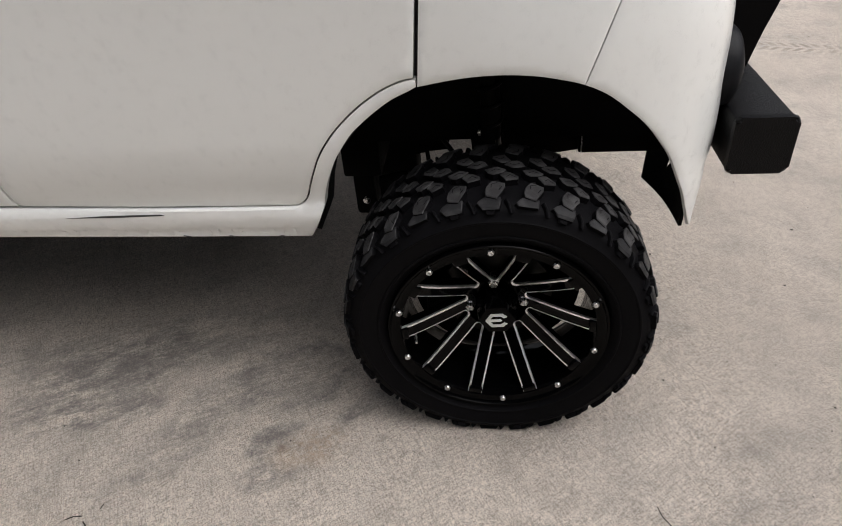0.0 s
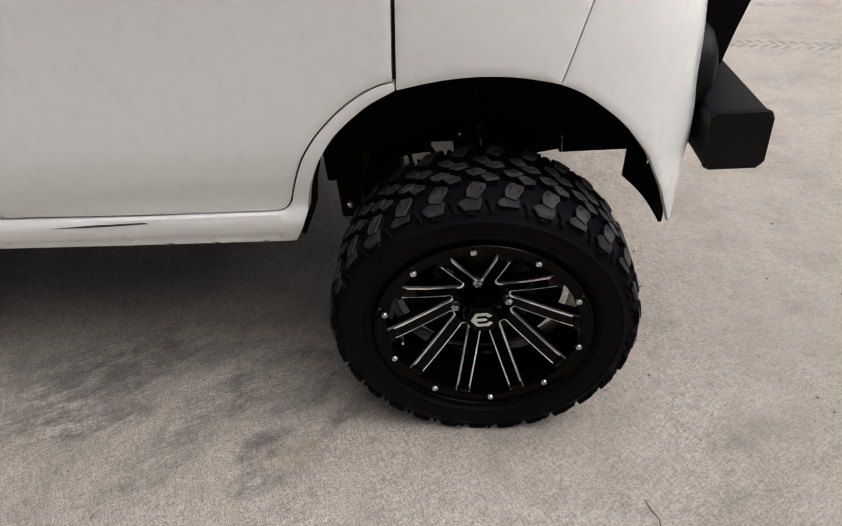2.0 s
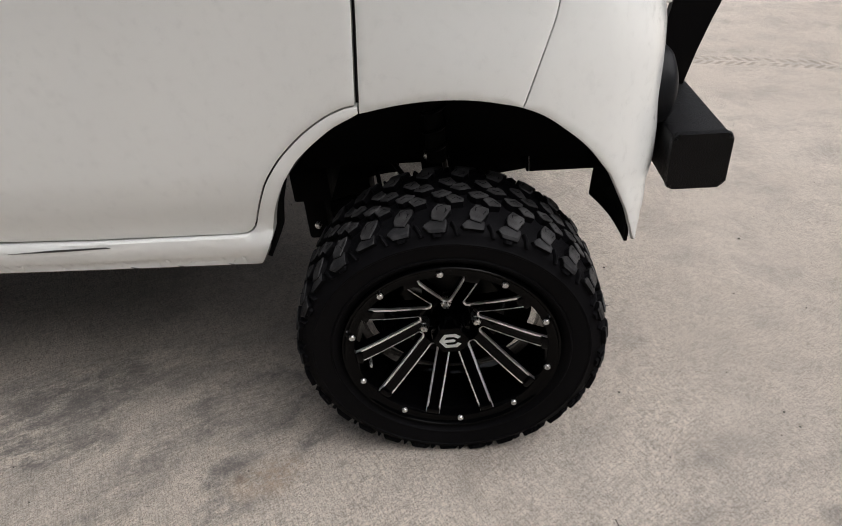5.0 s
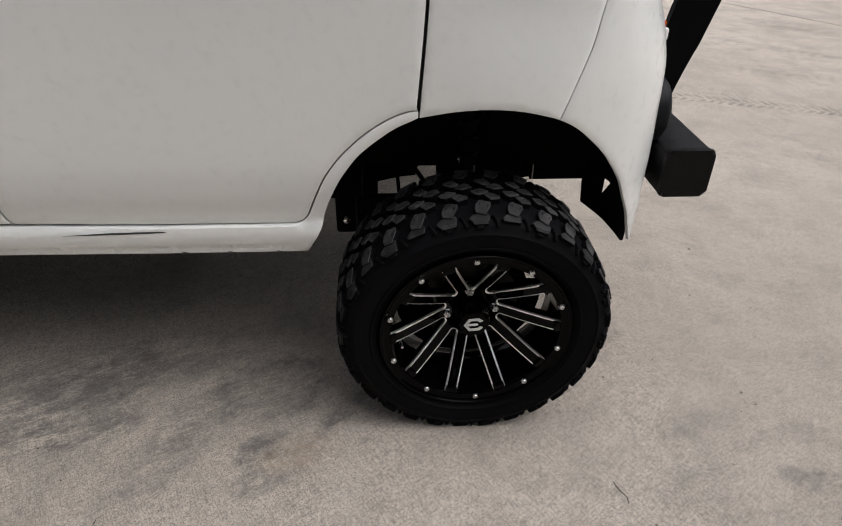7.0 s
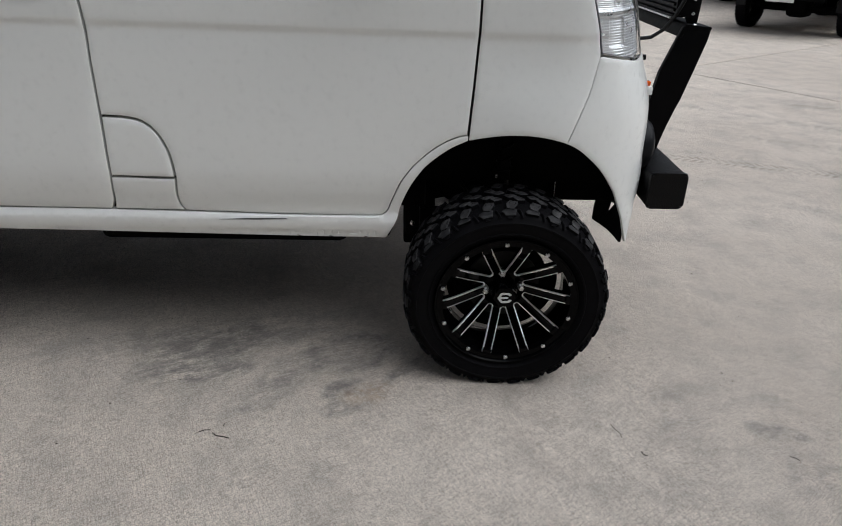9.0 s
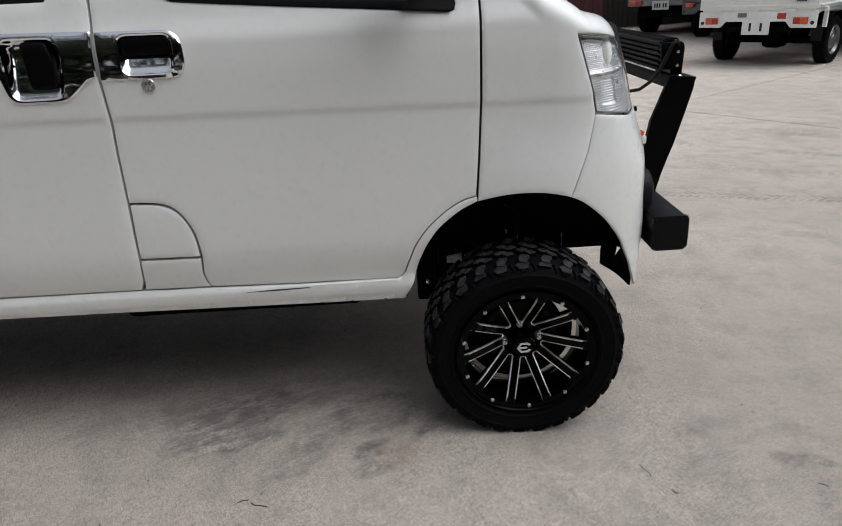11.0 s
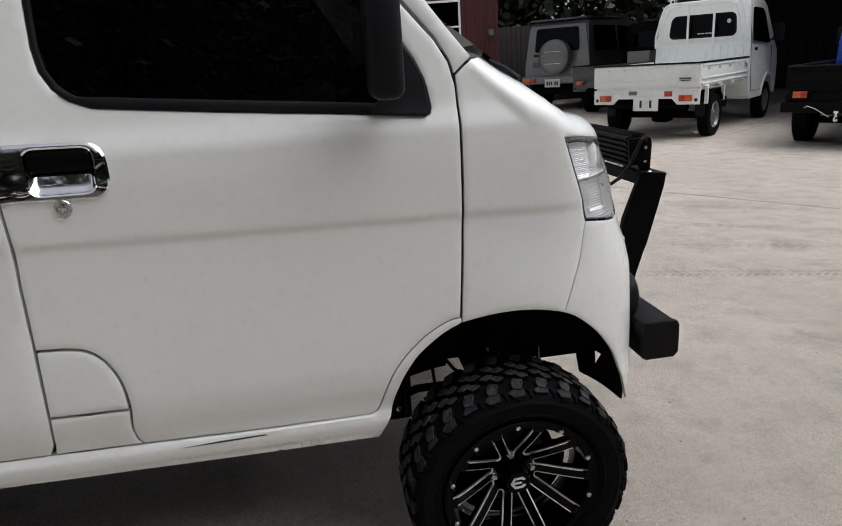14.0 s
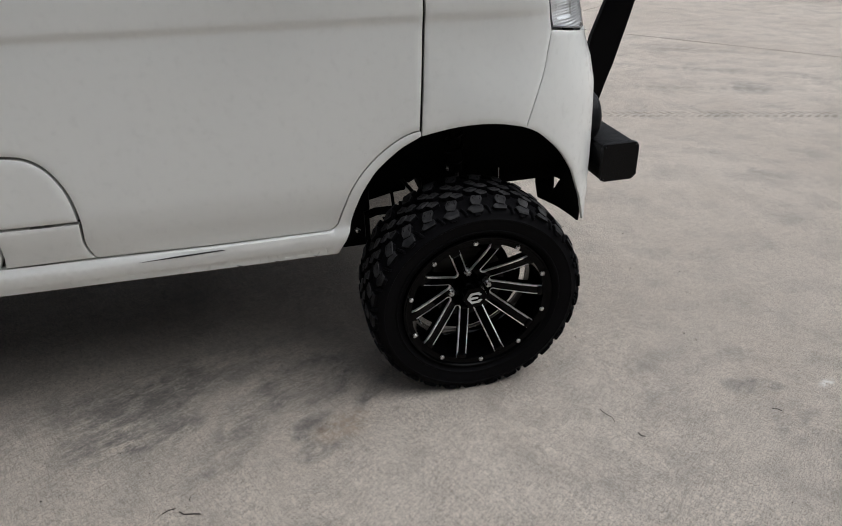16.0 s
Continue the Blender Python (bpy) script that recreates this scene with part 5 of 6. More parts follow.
for i in range(11):
    h = 1.060 - i * 0.0075
    PROFILE += [(0.502 if i % 2 else 0.492, h), (0.502 if i % 2 else 0.492, h - 0.0045)]
prism(hs, [(0.560, 1.050), (0.550, 1.062), (0.52, 1.064)] + PROFILE + [(0.52, 0.978), (0.55, 0.980), (0.560, 0.992)], xz, 0.405, 1.065)
part("housing", hs, SATIN, lb, "black finned housing")
for y in (0.392, 1.065):
    ec = bmesh.new()
    prism(ec, rounded([(0.494, 1.058), (0.558, 1.060), (0.566, 1.045), (0.563, 0.962), (0.535, 0.962), (0.527, 0.985), (0.498, 0.985)], 0.006, 3), xz, y, y + 0.012, 0.0015)
    part("end_plate", ec, SATIN, lb)
for x, z in ((0.546, 1.030), (0.546, 0.990)):
    fx = spin(bmesh.new(), [(0.0045, 0.0), (0.0045, -0.003), (0.002, -0.004), (0.0004, -0.004)], 8, "y", (x, 0.392, z))
    part("fixing_bolt", fx, STEEL, lb, "steel bolt")
fx = spin(bmesh.new(), [(0.0075, 0.0), (0.0075, 0.005), (0.004, 0.008), (0.0004, 0.008)], 6, "z", (0.545, 0.362, 0.958))
part("fixing_bolt", fx, STEEL, lb, "steel bolt")
for k in range(5):
    part("top_fin", boxes((0.510 + 0.009 * k, 0.5135 + 0.009 * k, 0.408, 1.062, 1.0645, 1.0685)), SATIN, lb)
# thin bright line along the lower rear edge of the housing
part("trim_strip", boxes((0.486, 0.4905, 0.41, 1.06, 0.9745, 0.9795)), STEEL, lb, "thin bright strip along the housing's lower edge")
lens_b = boxes((0.560, 0.565, 0.42, 1.05, 0.995, 1.048), bev=0.002)
part("lens", lens_b, GLASS_CLEAR, lb, "clear light bar lens")
wire = bmesh.new()
tube(wire, [(0.545, 0.388, 1.050), (0.535, 0.375, 1.064), (0.520, 0.37, 1.055), (0.505, 0.372, 1.02), (0.49, 0.38, 0.98), (0.472, 0.40, 0.945), (0.445, 0.42, 0.92), (0.40, 0.45, 0.91)], 0.0055, 8)
part("cable", wire, RUBBER, lb, "black cable")
lb.matrix_basis = pose(-0.007, 0, -0.004)

# ---- parked vehicles across the yard ----


def road_wheel(parent, x, y, r, width, side, rim_mat=SILVER, name="wheel"):
    """A plain road wheel at (x, y) with the face on the given side (-1: right)."""
    bm = bmesh.new()
    w = width * 0.5
    spin(bm, [(r * 0.60, -w * 0.85), (r * 0.66, -w), (r * 0.86, -w * 1.02), (r * 0.96, -w * 0.86), (r, -w * 0.6), (r, w * 0.6), (r * 0.96, w * 0.86), (r * 0.86, w * 1.02), (r * 0.66, w), (r * 0.60, w * 0.85)], 40)
    for i in range(40):
        a = 2 * math.pi * i / 40
        for k in (-1, 1):
            box(bm, -0.012, 0.012, (0.06 if k > 0 else -0.9) * w, (0.9 if k > 0 else -0.06) * w, r - 0.002, r + (0.006 if width > 0.17 else 0.002), m=Matrix.Rotation(a + 0.05 * k, 4, "Y"))
    for v in bm.verts:
        v.co.z = max(v.co.z, -r + 0.004)
    wh = part(name, bm, TYRE, parent, "black road tyre")
    wh.matrix_basis = pose(x, y, r - 0.003)
    rm = bmesh.new()
    s = side
    spin(rm, [(r * 0.62, s * w * 0.9), (r * 0.60, s * w * 0.98), (r * 0.57, s * w * 0.9), (r * 0.53, s * w * 0.55), (r * 0.40, s * w * 0.45), (r * 0.33, s * w * 0.72), (r * 0.22, s * w * 0.78), (r * 0.20, s * w * 0.95), (0.001, s * w * 1.0)], 36)
    rim = part("rim", rm, rim_mat, wh, "steel wheel rim")
    holes = bmesh.new()
    for i in range(10):
        a = 2 * math.pi * i / 10
        spin(holes, [(r * 0.055, s * w * 0.56), (0.001, s * w * 0.57)], 10, "y", (r * 0.46 * math.cos(a), 0, r * 0.46 * math.sin(a)))
    tagged(part("rim_slots", holes, PAINT_IN, rim), kind="stuff")
    return wh


def bars(parent, name, rows, material, label=""):
    for i, r in enumerate(rows):
        part(name, box(bmesh.new(), *r), material, parent, label if i == 0 else "")


def tail_lamp(parent, x, y0, y1, z0, z1, split=0.55):
    k = y0 + (y1 - y0) * split
    la = part("tail_lamp", boxes((x - 0.022, x, y0, y1, z0, z1), bev=0.006), AMBER, parent, "amber and red tail lamp")
    part("red_half", boxes((x - 0.024, x - 0.020, min(k, y1), max(k, y1), z0 + 0.004, z1 - 0.004), bev=0.001), RED, la)


def kei_truck(label, m, body, cab, dark=False):
    """A small flatbed truck; x forward from the rear axle, y to its left."""
    t = thing("kei_truck", label, "truck", m=m)
    xr, w = -0.66, 0.70
    bed = bmesh.new()
    box(bed, xr + 0.02, 1.30, -w + 0.03, w - 0.03, 0.62, 0.67, 0.006)
    part("bed_floor", bed, body, t)
    for s in (-1, 1):
        g = bmesh.new()
        y0, y1 = sorted((s * w, s * (w - 0.03)))
        box(g, xr + 0.035, 1.29, y0, y1, 0.665, 0.945, 0.006)
        for z in (0.70, 0.76, 0.915):
            box(g, xr + 0.05, 1.28, *sorted((s * (w + 0.001), s * (w + 0.012))), z - 0.010, z + 0.010, 0.004)
        side = part("side_gate", g, body, t)
        part("gate_cap", boxes((xr + 0.03, 1.29, *sorted((s * (w + 0.008), s * (w - 0.034))), 0.940, 0.962), bev=0.003), RUBBER, side, "black gate edging")
        bars(side, "hinge", [(x, x + 0.07, *sorted((s * w, s * (w + 0.022))), 0.640, 0.668) for x in (-0.45, 0.05, 0.55, 1.02)], body)
        bars(side, "rope_hook", [(x, x + 0.035, *sorted((s * w, s * (w + 0.028))), 0.860, 0.895) for x in (-0.40, 0.0, 0.42, 0.85)], body)
        part("gate_latch", boxes((1.10, 1.22, *sorted((s * w, s * (w + 0.026))), 0.875, 0.905), bev=0.006), body, side)
    tg = bmesh.new()
    box(tg, xr, xr + 0.03, -w, w, 0.665, 0.945, 0.006)
    for z, h in ((0.705, 0.012), (0.765, 0.008), (0.915, 0.012)):
        box(tg, xr - 0.010, xr + 0.004, -w + 0.01, w - 0.01, z - h, z + h, 0.004)
    gate = part("tailgate", tg, body, t)
    part("gate_cap", boxes((xr - 0.010, xr + 0.036, -w - 0.006, w + 0.006, 0.940, 0.962), bev=0.003), RUBBER, gate, "black gate edging")
    bars(gate, "gate_latch", [(xr - 0.028, xr, *sorted((s * 0.66, s * 0.48)), 0.880, 0.910) for s in (-1, 1)] + [(xr - 0.022, xr, y - 0.012, y + 0.012, 0.88, 0.925) for y in (-0.28, 0.28)], body)
    bars(gate, "hinge", [(xr - 0.022, xr, y - 0.055, y + 0.055, 0.640, 0.664) for y in (-0.42, 0.0, 0.46)], body)
    if not dark:
        lb2 = part("maker_label", boxes((xr - 0.0125, xr - 0.0105, -0.60, -0.44, 0.735, 0.785)), STICKER, gate, "small grey label")
        bars(lb2, "label_bar", [(xr - 0.0145, xr - 0.0120, -0.59, -0.45, 0.765, 0.780), (xr - 0.0145, xr - 0.0120, -0.575, -0.465, 0.742, 0.756)], INK)
    sk = bmesh.new()
    prism(sk, [(-w, 0.640), (w, 0.640), (w, 0.455), (0.42, 0.455), (0.36, 0.53), (-0.36, 0.53), (-0.42, 0.455), (-w, 0.455)], yz, xr + 0.01, xr + 0.035, 0.004)
    skirt = part("rear_skirt", sk, body, t)
    for s in (-1, 1):
        tail_lamp(skirt, xr + (-0.008 if dark else 0.012), s * 0.61, s * 0.45, *((0.585, 0.665) if dark else (0.495, 0.572)))
        part("reflector_hole", spin(bmesh.new(), [(0.022, 0.0), (0.018, -0.006), (0.001, -0.006)], 16, "x", (xr + 0.010, s * 0.655, 0.51)), PAINT_IN, skirt)
    if not dark:
        part("rear_badge", boxes((xr + 0.004, xr + 0.012, 0.10, 0.21, 0.575, 0.625), bev=0.003), SILVER, skirt, "grey reverse lamp")
        part("notice", boxes((xr + 0.007, xr + 0.012, -0.36, -0.26, 0.555, 0.620)), RED, skirt, "red notice sticker")
    pl = bmesh.new()
    box(pl, xr - 0.004, xr + 0.006, -0.19, 0.14, 0.375, 0.545, 0.003)
    plate = part("plate_bracket", pl, body if not dark else PAINT_IN, t, "bare plate bracket with two slots")
    bars(plate, "slot", [(xr - 0.0065, xr - 0.0035, y - 0.014, y + 0.014, 0.415, 0.510) for y in (-0.09, 0.04)], PAINT_IN)
    ch = bmesh.new()
    for s in (-1, 1):
        box(ch, xr + 0.1, 2.3, *sorted((s * 0.30, s * 0.38)), 0.42, 0.54, 0.004)
    box(ch, xr + 0.06, xr + 0.12, -0.5, 0.5, 0.40, 0.46)
    box(ch, 0.45, 1.0, 0.22, 0.55, 0.28, 0.46, 0.03)
    box(ch, 0.55, 0.95, -0.55, -0.25, 0.30, 0.45, 0.03)
    tube(ch, [(0, -0.60, 0.27), (0, 0.60, 0.27)], 0.045, 12)
    box(ch, -0.13, 0.13, -0.13, 0.13, 0.17, 0.38, 0.06)
    part("chassis", ch, UNDER, t, "black chassis and axle")
    for x, s in ((0, -1), (0, 1), (2.35, -1), (2.35, 1)):
        road_wheel(t, x, s * 0.62, 0.31 if dark else 0.275, 0.18 if dark else 0.15, s)
    for s in (-1, 1):
        fl = bmesh.new()
        strip_loft([[(0.33 * math.cos(a), y, 0.27 + 0.33 * math.sin(a)) for a in np.linspace(0.55, 2.6, 12)] for y in sorted((s * 0.52, s * 0.70))], fl)
        part("mudguard", fl, UNDER, t)
        if not dark:
            part("mud_flap", boxes((-0.325, -0.312, *sorted((s * 0.54, s * 0.66)), 0.28, 0.46)), RUBBER, t, "black mud flap")
        for x in (0.28, -0.36):
            part("guard_stay", boxes((x, x + 0.04, *sorted((s * 0.66, s * 0.70)), 0.44, 0.63)), body, t)
    # cab
    prof = [(1.36, 0.40), (1.36, 1.20), (1.40, 1.62), (1.46, 1.735), (1.62, 1.77), (2.10, 1.755), (2.30, 1.66), (2.62, 1.15), (2.76, 1.02), (2.82, 0.80), (2.82, 0.42), (2.68, 0.40), (2.655, 0.56), (2.56, 0.64), (2.35, 0.67), (2.14, 0.64), (2.05, 0.56), (2.02, 0.36), (1.42, 0.36)]
    cb = bmesh.new()
    rows = []
    for f, ins in ((-1.0, 0.0), (-0.93, -0.028), (0.93, -0.028), (1.0, 0.0)):
        rows.append([bm_v for bm_v in [cb.verts.new((x, f * (0.70 - 0.085 * max(0.0, (z - 1.05) / 0.7)), z if abs(f) == 1.0 else z + (0.018 if z > 1.5 else 0.0))) for x, z in prof]])
    for a, b in zip(rows, rows[1:]):
        for i in range(len(prof)):
            cb.faces.new((a[i], a[(i + 1) % len(prof)], b[(i + 1) % len(prof)], b[i]))
    cb.faces.new(rows[0])
    cb.faces.new(list(reversed(rows[-1])))
    bmesh.ops.bevel(cb, geom=[e for e in cb.edges if all(abs(v.co.y) > 0.6 for v in e.verts) and all(v.co.z > 0.9 for v in e.verts)], offset=0.012, segments=2, affect="EDGES")
    cabo = part("cab", cb, cab, t, "rounded cab")
    yw = 0.70
    rw = rounded([(-0.47, 1.27), (0.47, 1.27), (0.44, 1.56), (-0.44, 1.56)], 0.07, 5)
    rear_glass = part("rear_window", prism(bmesh.new(), rw, lambda p, q, h: (1.362 + h + max(0.0, (q - 1.2)) * 0.095, p, q), -0.006, 0.002), GLASS_SMOKED, cabo, "dark rear window")
    part("window_seal", sheet(shrunk(rw, -0.02), lambda u, v, i: Vector((1.354 + i + max(0.0, (v - 1.2)) * 0.095, u, v)), 0.05, [rw], 0.01), RUBBER, rear_glass)
    if not dark:
        bars(rear_glass, "writing_bar", [(1.358, 1.3605, y, y + 0.04, 1.302, 1.318) for y in (-0.14, -0.09, -0.03, 0.02)], STICKER, "line of white lettering")
        part("round_sticker", spin(bmesh.new(), [(0.03, 0.0), (0.001, -0.002)], 18, "x", (1.372, -0.37, 1.46)), STICKER, rear_glass, "pale round sticker")
    rib = bmesh.new()
    for k in range(12):
        y = -0.60 + k * 0.105
        box(rib, 1.352, 1.364, y, y + 0.05, 0.72, 1.16, 0.004)
    part("rear_ribs", rib, cab, cabo)
    for s in (-1, 1):
        dw = rounded([(1.55, 1.17), (2.36, 1.12), (2.18, 1.55), (2.06, 1.62), (1.60, 1.63)], 0.05, 4)
        part("side_window", prism(bmesh.new(), dw, lambda p, q, h: (p, s * (0.70 - 0.085 * max(0.0, (q - 1.05) / 0.7) + h), q), -0.01, 0.004), GLASS_SMOKED, cabo, "dark side window")
        line = bmesh.new()
        for a, b in (((1.50, 0.46), (1.50, 1.66)), ((1.50, 0.46), (2.0, 0.46)), ((2.50, 0.66), (2.46, 1.10))):
            tube(line, [(a[0], s * (0.70 - 0.085 * max(0.0, (a[1] - 1.05) / 0.7)), a[1]), (b[0], s * (0.70 - 0.085 * max(0.0, (b[1] - 1.05) / 0.7)), b[1])], 0.004, 5)
        part("door_gap", line, PAINT_IN, cabo)
        part("door_pull", boxes((1.56, 1.64, *sorted((s * 0.695, s * 0.718)), 1.03, 1.075), bev=0.008), RUBBER, cabo, "black door handle")
        mi = part("side_mirror", boxes((2.20, 2.25, *sorted((s * 0.76, s * 0.92)), 1.15, 1.40), bev=0.02), PLASTIC, cabo, "black side mirror")
        part("mirror_arm", tube(bmesh.new(), [(2.32, s * 0.69, 1.15), (2.26, s * 0.78, 1.20)], 0.012, 8), PLASTIC, mi)
        fl = bmesh.new()
        strip_loft([[(2.35 + (0.33 + k) * math.cos(a), s * (0.70 + o), 0.28 + (0.37 + k) * math.sin(a)) for a in np.linspace(0.25, 2.9, 14)] for k, o in ((0.0, 0.0), (0.01, 0.018), (0.05, 0.016), (0.06, 0.0))], fl)
        part("arch_flare", fl, cab, cabo)
    part("windscreen", strip_loft([[(2.315 + 0.30 * f, y, 1.645 - 0.48 * f) for y in np.linspace(-0.56, 0.56, 6)] for f in np.linspace(0, 1, 5)]), GLASS_SMOKED, cabo, "dark windscreen")
    # guard frame behind the cab
    if not dark:
        gf = bmesh.new()
        hoop = [(-0.66, 1.16), (-0.66, 1.30), (-0.60, 1.55), (-0.545, 1.70), (-0.47, 1.745), (0.47, 1.745), (0.545, 1.70), (0.60, 1.55), (0.66, 1.30), (0.66, 1.16)]
        tube(gf, [(1.30, y, z) for y, z in hoop], 0.020, 8)
        tube(gf, [(1.30, y * 0.87, 1.16 + (z - 1.16) * 0.93) for y, z in hoop[1:-1]], 0.010, 6)
        guard = part("guard_frame", gf, body, t, "white tube guard frame")
        bars(guard, "guard_bar", [(1.285, 1.305, -0.67, 0.67, 1.135, 1.170), (1.29, 1.302, -0.20, -0.17, 1.16, 1.74), (1.29, 1.302, 0.17, 0.20, 1.16, 1.74)], body)
        for s in (-1, 1):
            part("rope_horn", tube(bmesh.new(), [(1.30, s * 0.40, 1.74), (1.30, s * 0.40, 1.80), (1.30, s * 0.43, 1.815), (1.30, s * 0.46, 1.80), (1.30, s * 0.46, 1.745)], 0.009, 6), body, guard)
    return t


YAW = math.degrees(TURN)


def parked(a, b, turn=0.0):
    p = yard(a, b)
    return pose(p.x, p.y, 0, 0, 0, YAW + turn)


kei_truck("white kei flatbed truck, parked, with tube guard frame", parked(8.80, 3.78, 4.0) @ Matrix.Scale(1.12, 4), WHITE_OLD, WHITE_OLD)
blue_truck = kei_truck("black-bedded pickup truck with a bright blue cab", parked(8.68, 1.12) @ Matrix.Scale(1.02, 4), BLACK_PAINT, BLUE, True)
part("bumper_beam", boxes((-0.74, -0.64, -0.72, 0.72, 0.42, 0.54), bev=0.01), BLACK_PAINT, blue_truck, "black rear bumper beam")
part("tow_ball", spin(bmesh.new(), [(0.001, 0.0), (0.025, 0.012), (0.03, 0.035), (0.022, 0.06), (0.014, 0.065), (0.014, 0.10), (0.028, 0.105), (0.028, 0.13), (0.001, 0.131)], 16, "z", (-0.80, 0.10, 0.32)), CHROME, blue_truck, "chrome tow ball")
part("trailer_wire", tube(bmesh.new(), [(-0.72, 0.48, 0.46), (-0.76, 0.42, 0.50), (-0.77, 0.33, 0.47), (-0.76, 0.24, 0.41), (-0.74, 0.18, 0.37)], 0.005, 6), WHITE_TRIM, blue_truck, "loose white wire")
part("bed_box", boxes((0.9, 1.25, -0.45, 0.25, 0.70, 1.18), bev=0.05), PLASTIC, blue_truck, "dark box in the bed")


def boxy_car(label, m):
    """A small square off-road car with a covered spare wheel on its back door; x forward from the rear axle."""
    t = thing("off_road_car", label, "car", m=m)
    side = [(-0.62, 0.50), (-0.62, 0.92), (-0.57, 1.52), (-0.48, 1.62), (1.35, 1.64), (1.62, 1.58), (1.98, 1.05), (2.75, 0.98), (2.80, 0.50), (2.45, 0.45), (2.36, 0.70), (1.90, 0.70), (1.80, 0.40), (0.40, 0.40), (0.32, 0.70), (-0.30, 0.70), (-0.40, 0.50)]
    bm = bmesh.new()
    rows = [[bm.verts.new((x, s * (0.68 - 0.10 * max(0.0, (z - 0.95) / 0.65)), z)) for x, z in side] for s in (-1, 1)]
    for i in range(len(side)):
        bm.faces.new((rows[0][i], rows[0][(i + 1) % len(side)], rows[1][(i + 1) % len(side)], rows[1][i]))
    bm.faces.new(rows[0])
    bm.faces.new(list(reversed(rows[1])))
    bmesh.ops.bevel(bm, geom=[e for e in bm.edges if all(v.co.z > 0.9 for v in e.verts)], offset=0.03, segments=3, affect="EDGES")
    body = part("body", bm, SILVER, t, "silver grey body")
    part("roof", boxes((-0.56, 1.40, -0.575, 0.575, 1.628, 1.665), bev=0.015), SILVER_DARK, body)
    back = rounded([(-0.46, 1.08), (0.46, 1.08), (0.43, 1.50), (-0.43, 1.50)], 0.06, 4)
    part("rear_window", prism(bmesh.new(), back, lambda p, q, h: (-0.623 + 0.083 * (q - 0.92) + h, p, q), -0.004, 0.004), GLASS_SMOKED, body, "dark rear window")
    for s in (-1, 1):
        for w in ([(-0.35, 1.06), (0.62, 1.06), (0.62, 1.50), (-0.33, 1.50)], [(0.74, 1.06), (1.66, 1.06), (1.50, 1.48), (0.74, 1.50)]):
            part("side_window", prism(bmesh.new(), rounded(w, 0.05, 4), lambda p, q, h: (p, s * (0.68 - 0.10 * max(0.0, (q - 0.95) / 0.65) + h), q), -0.006, 0.005), GLASS_SMOKED, body, "dark side window")
        part("side_mirror", boxes((1.62, 1.68, *sorted((s * 0.70, s * 0.86)), 1.06, 1.18), bev=0.02), SILVER, body)
        for x in (0.0, 2.10):
            fl = bmesh.new()
            strip_loft([[(x + (0.36 + k) * math.cos(a), s * (0.68 + o), 0.36 + (0.36 + k) * math.sin(a)) for a in np.linspace(0.1, 3.04, 14)] for k, o in ((0.0, 0.0), (0.0, 0.06), (0.07, 0.05), (0.08, 0.0))], fl)
            part("arch_flare", fl, SILVER_DARK, body)
            road_wheel(t, x, s * 0.62, 0.33, 0.19, s)
    cov = bmesh.new()
    spin(cov, [(0.001, -0.10), (0.20, -0.10), (0.27, -0.092), (0.305, -0.07), (0.315, -0.03), (0.31, 0.09), (0.001, 0.10)], 48, "x", (-0.72, -0.02, 0.98))
    cover = part("spare_wheel_cover", cov, SILVER, t, "round silver spare wheel cover")
    part("cover_line", boxes((-0.826, -0.818, -0.18, 0.14, 1.075, 1.083)), WHITE_TRIM, cover)
    part("cover_line", boxes((-0.826, -0.818, -0.18, 0.14, 0.862, 0.870)), WHITE_TRIM, cover)
    bp = part("rear_bumper", boxes((-0.72, -0.58, -0.70, 0.70, 0.50, 0.64), bev=0.02), SILVER, t)
    for s in (-1, 1):
        tail_lamp(bp, -0.722, s * 0.64, s * 0.40, 0.525, 0.605, 0.5)
    pl = part("number_plate", boxes((-0.732, -0.722, -0.13, 0.19, 0.44, 0.59), bev=0.003), STICKER, bp, "pale number plate")
    bars(pl, "plate_bar", [(-0.7345, -0.7315, y, y + 0.03, 0.475, 0.545) for y in (-0.09, -0.045, 0.03, 0.075, 0.12)], INK)
    part("door_handle", boxes((-0.645, -0.62, 0.36, 0.47, 1.00, 1.04), bev=0.006), PLASTIC, body)
    part("recess_panel", boxes((-0.632, -0.618, 0.24, 0.50, 0.80, 0.90), bev=0.004), SILVER_DARK, body)
    part("wiper", tube(bmesh.new(), [(-0.63, 0.0, 1.07), (-0.61, 0.30, 1.16)], 0.008, 6), RUBBER, body)
    ch = boxes((-0.5, 2.6, -0.45, 0.45, 0.30, 0.48))
    part("chassis", ch, UNDER, t)
    return t


boxy_car("silver square off-road car with covered spare wheel", parked(13.2, 8.2, 6) @ Matrix.Scale(1.24, 4))
dark_truck = kei_truck("dark grey kei truck parked beside the silver car", parked(12.3, 6.42) @ Matrix.Scale(1.05, 4), SILVER_DARK, BLACK_PAINT, True)
part("bed_box", boxes((0.55, 1.0, -0.35, 0.15, 0.68, 1.18), bev=0.02), CREAM, dark_truck, "pale grey box in the bed")

# ---- shed, fence, open shelter ----


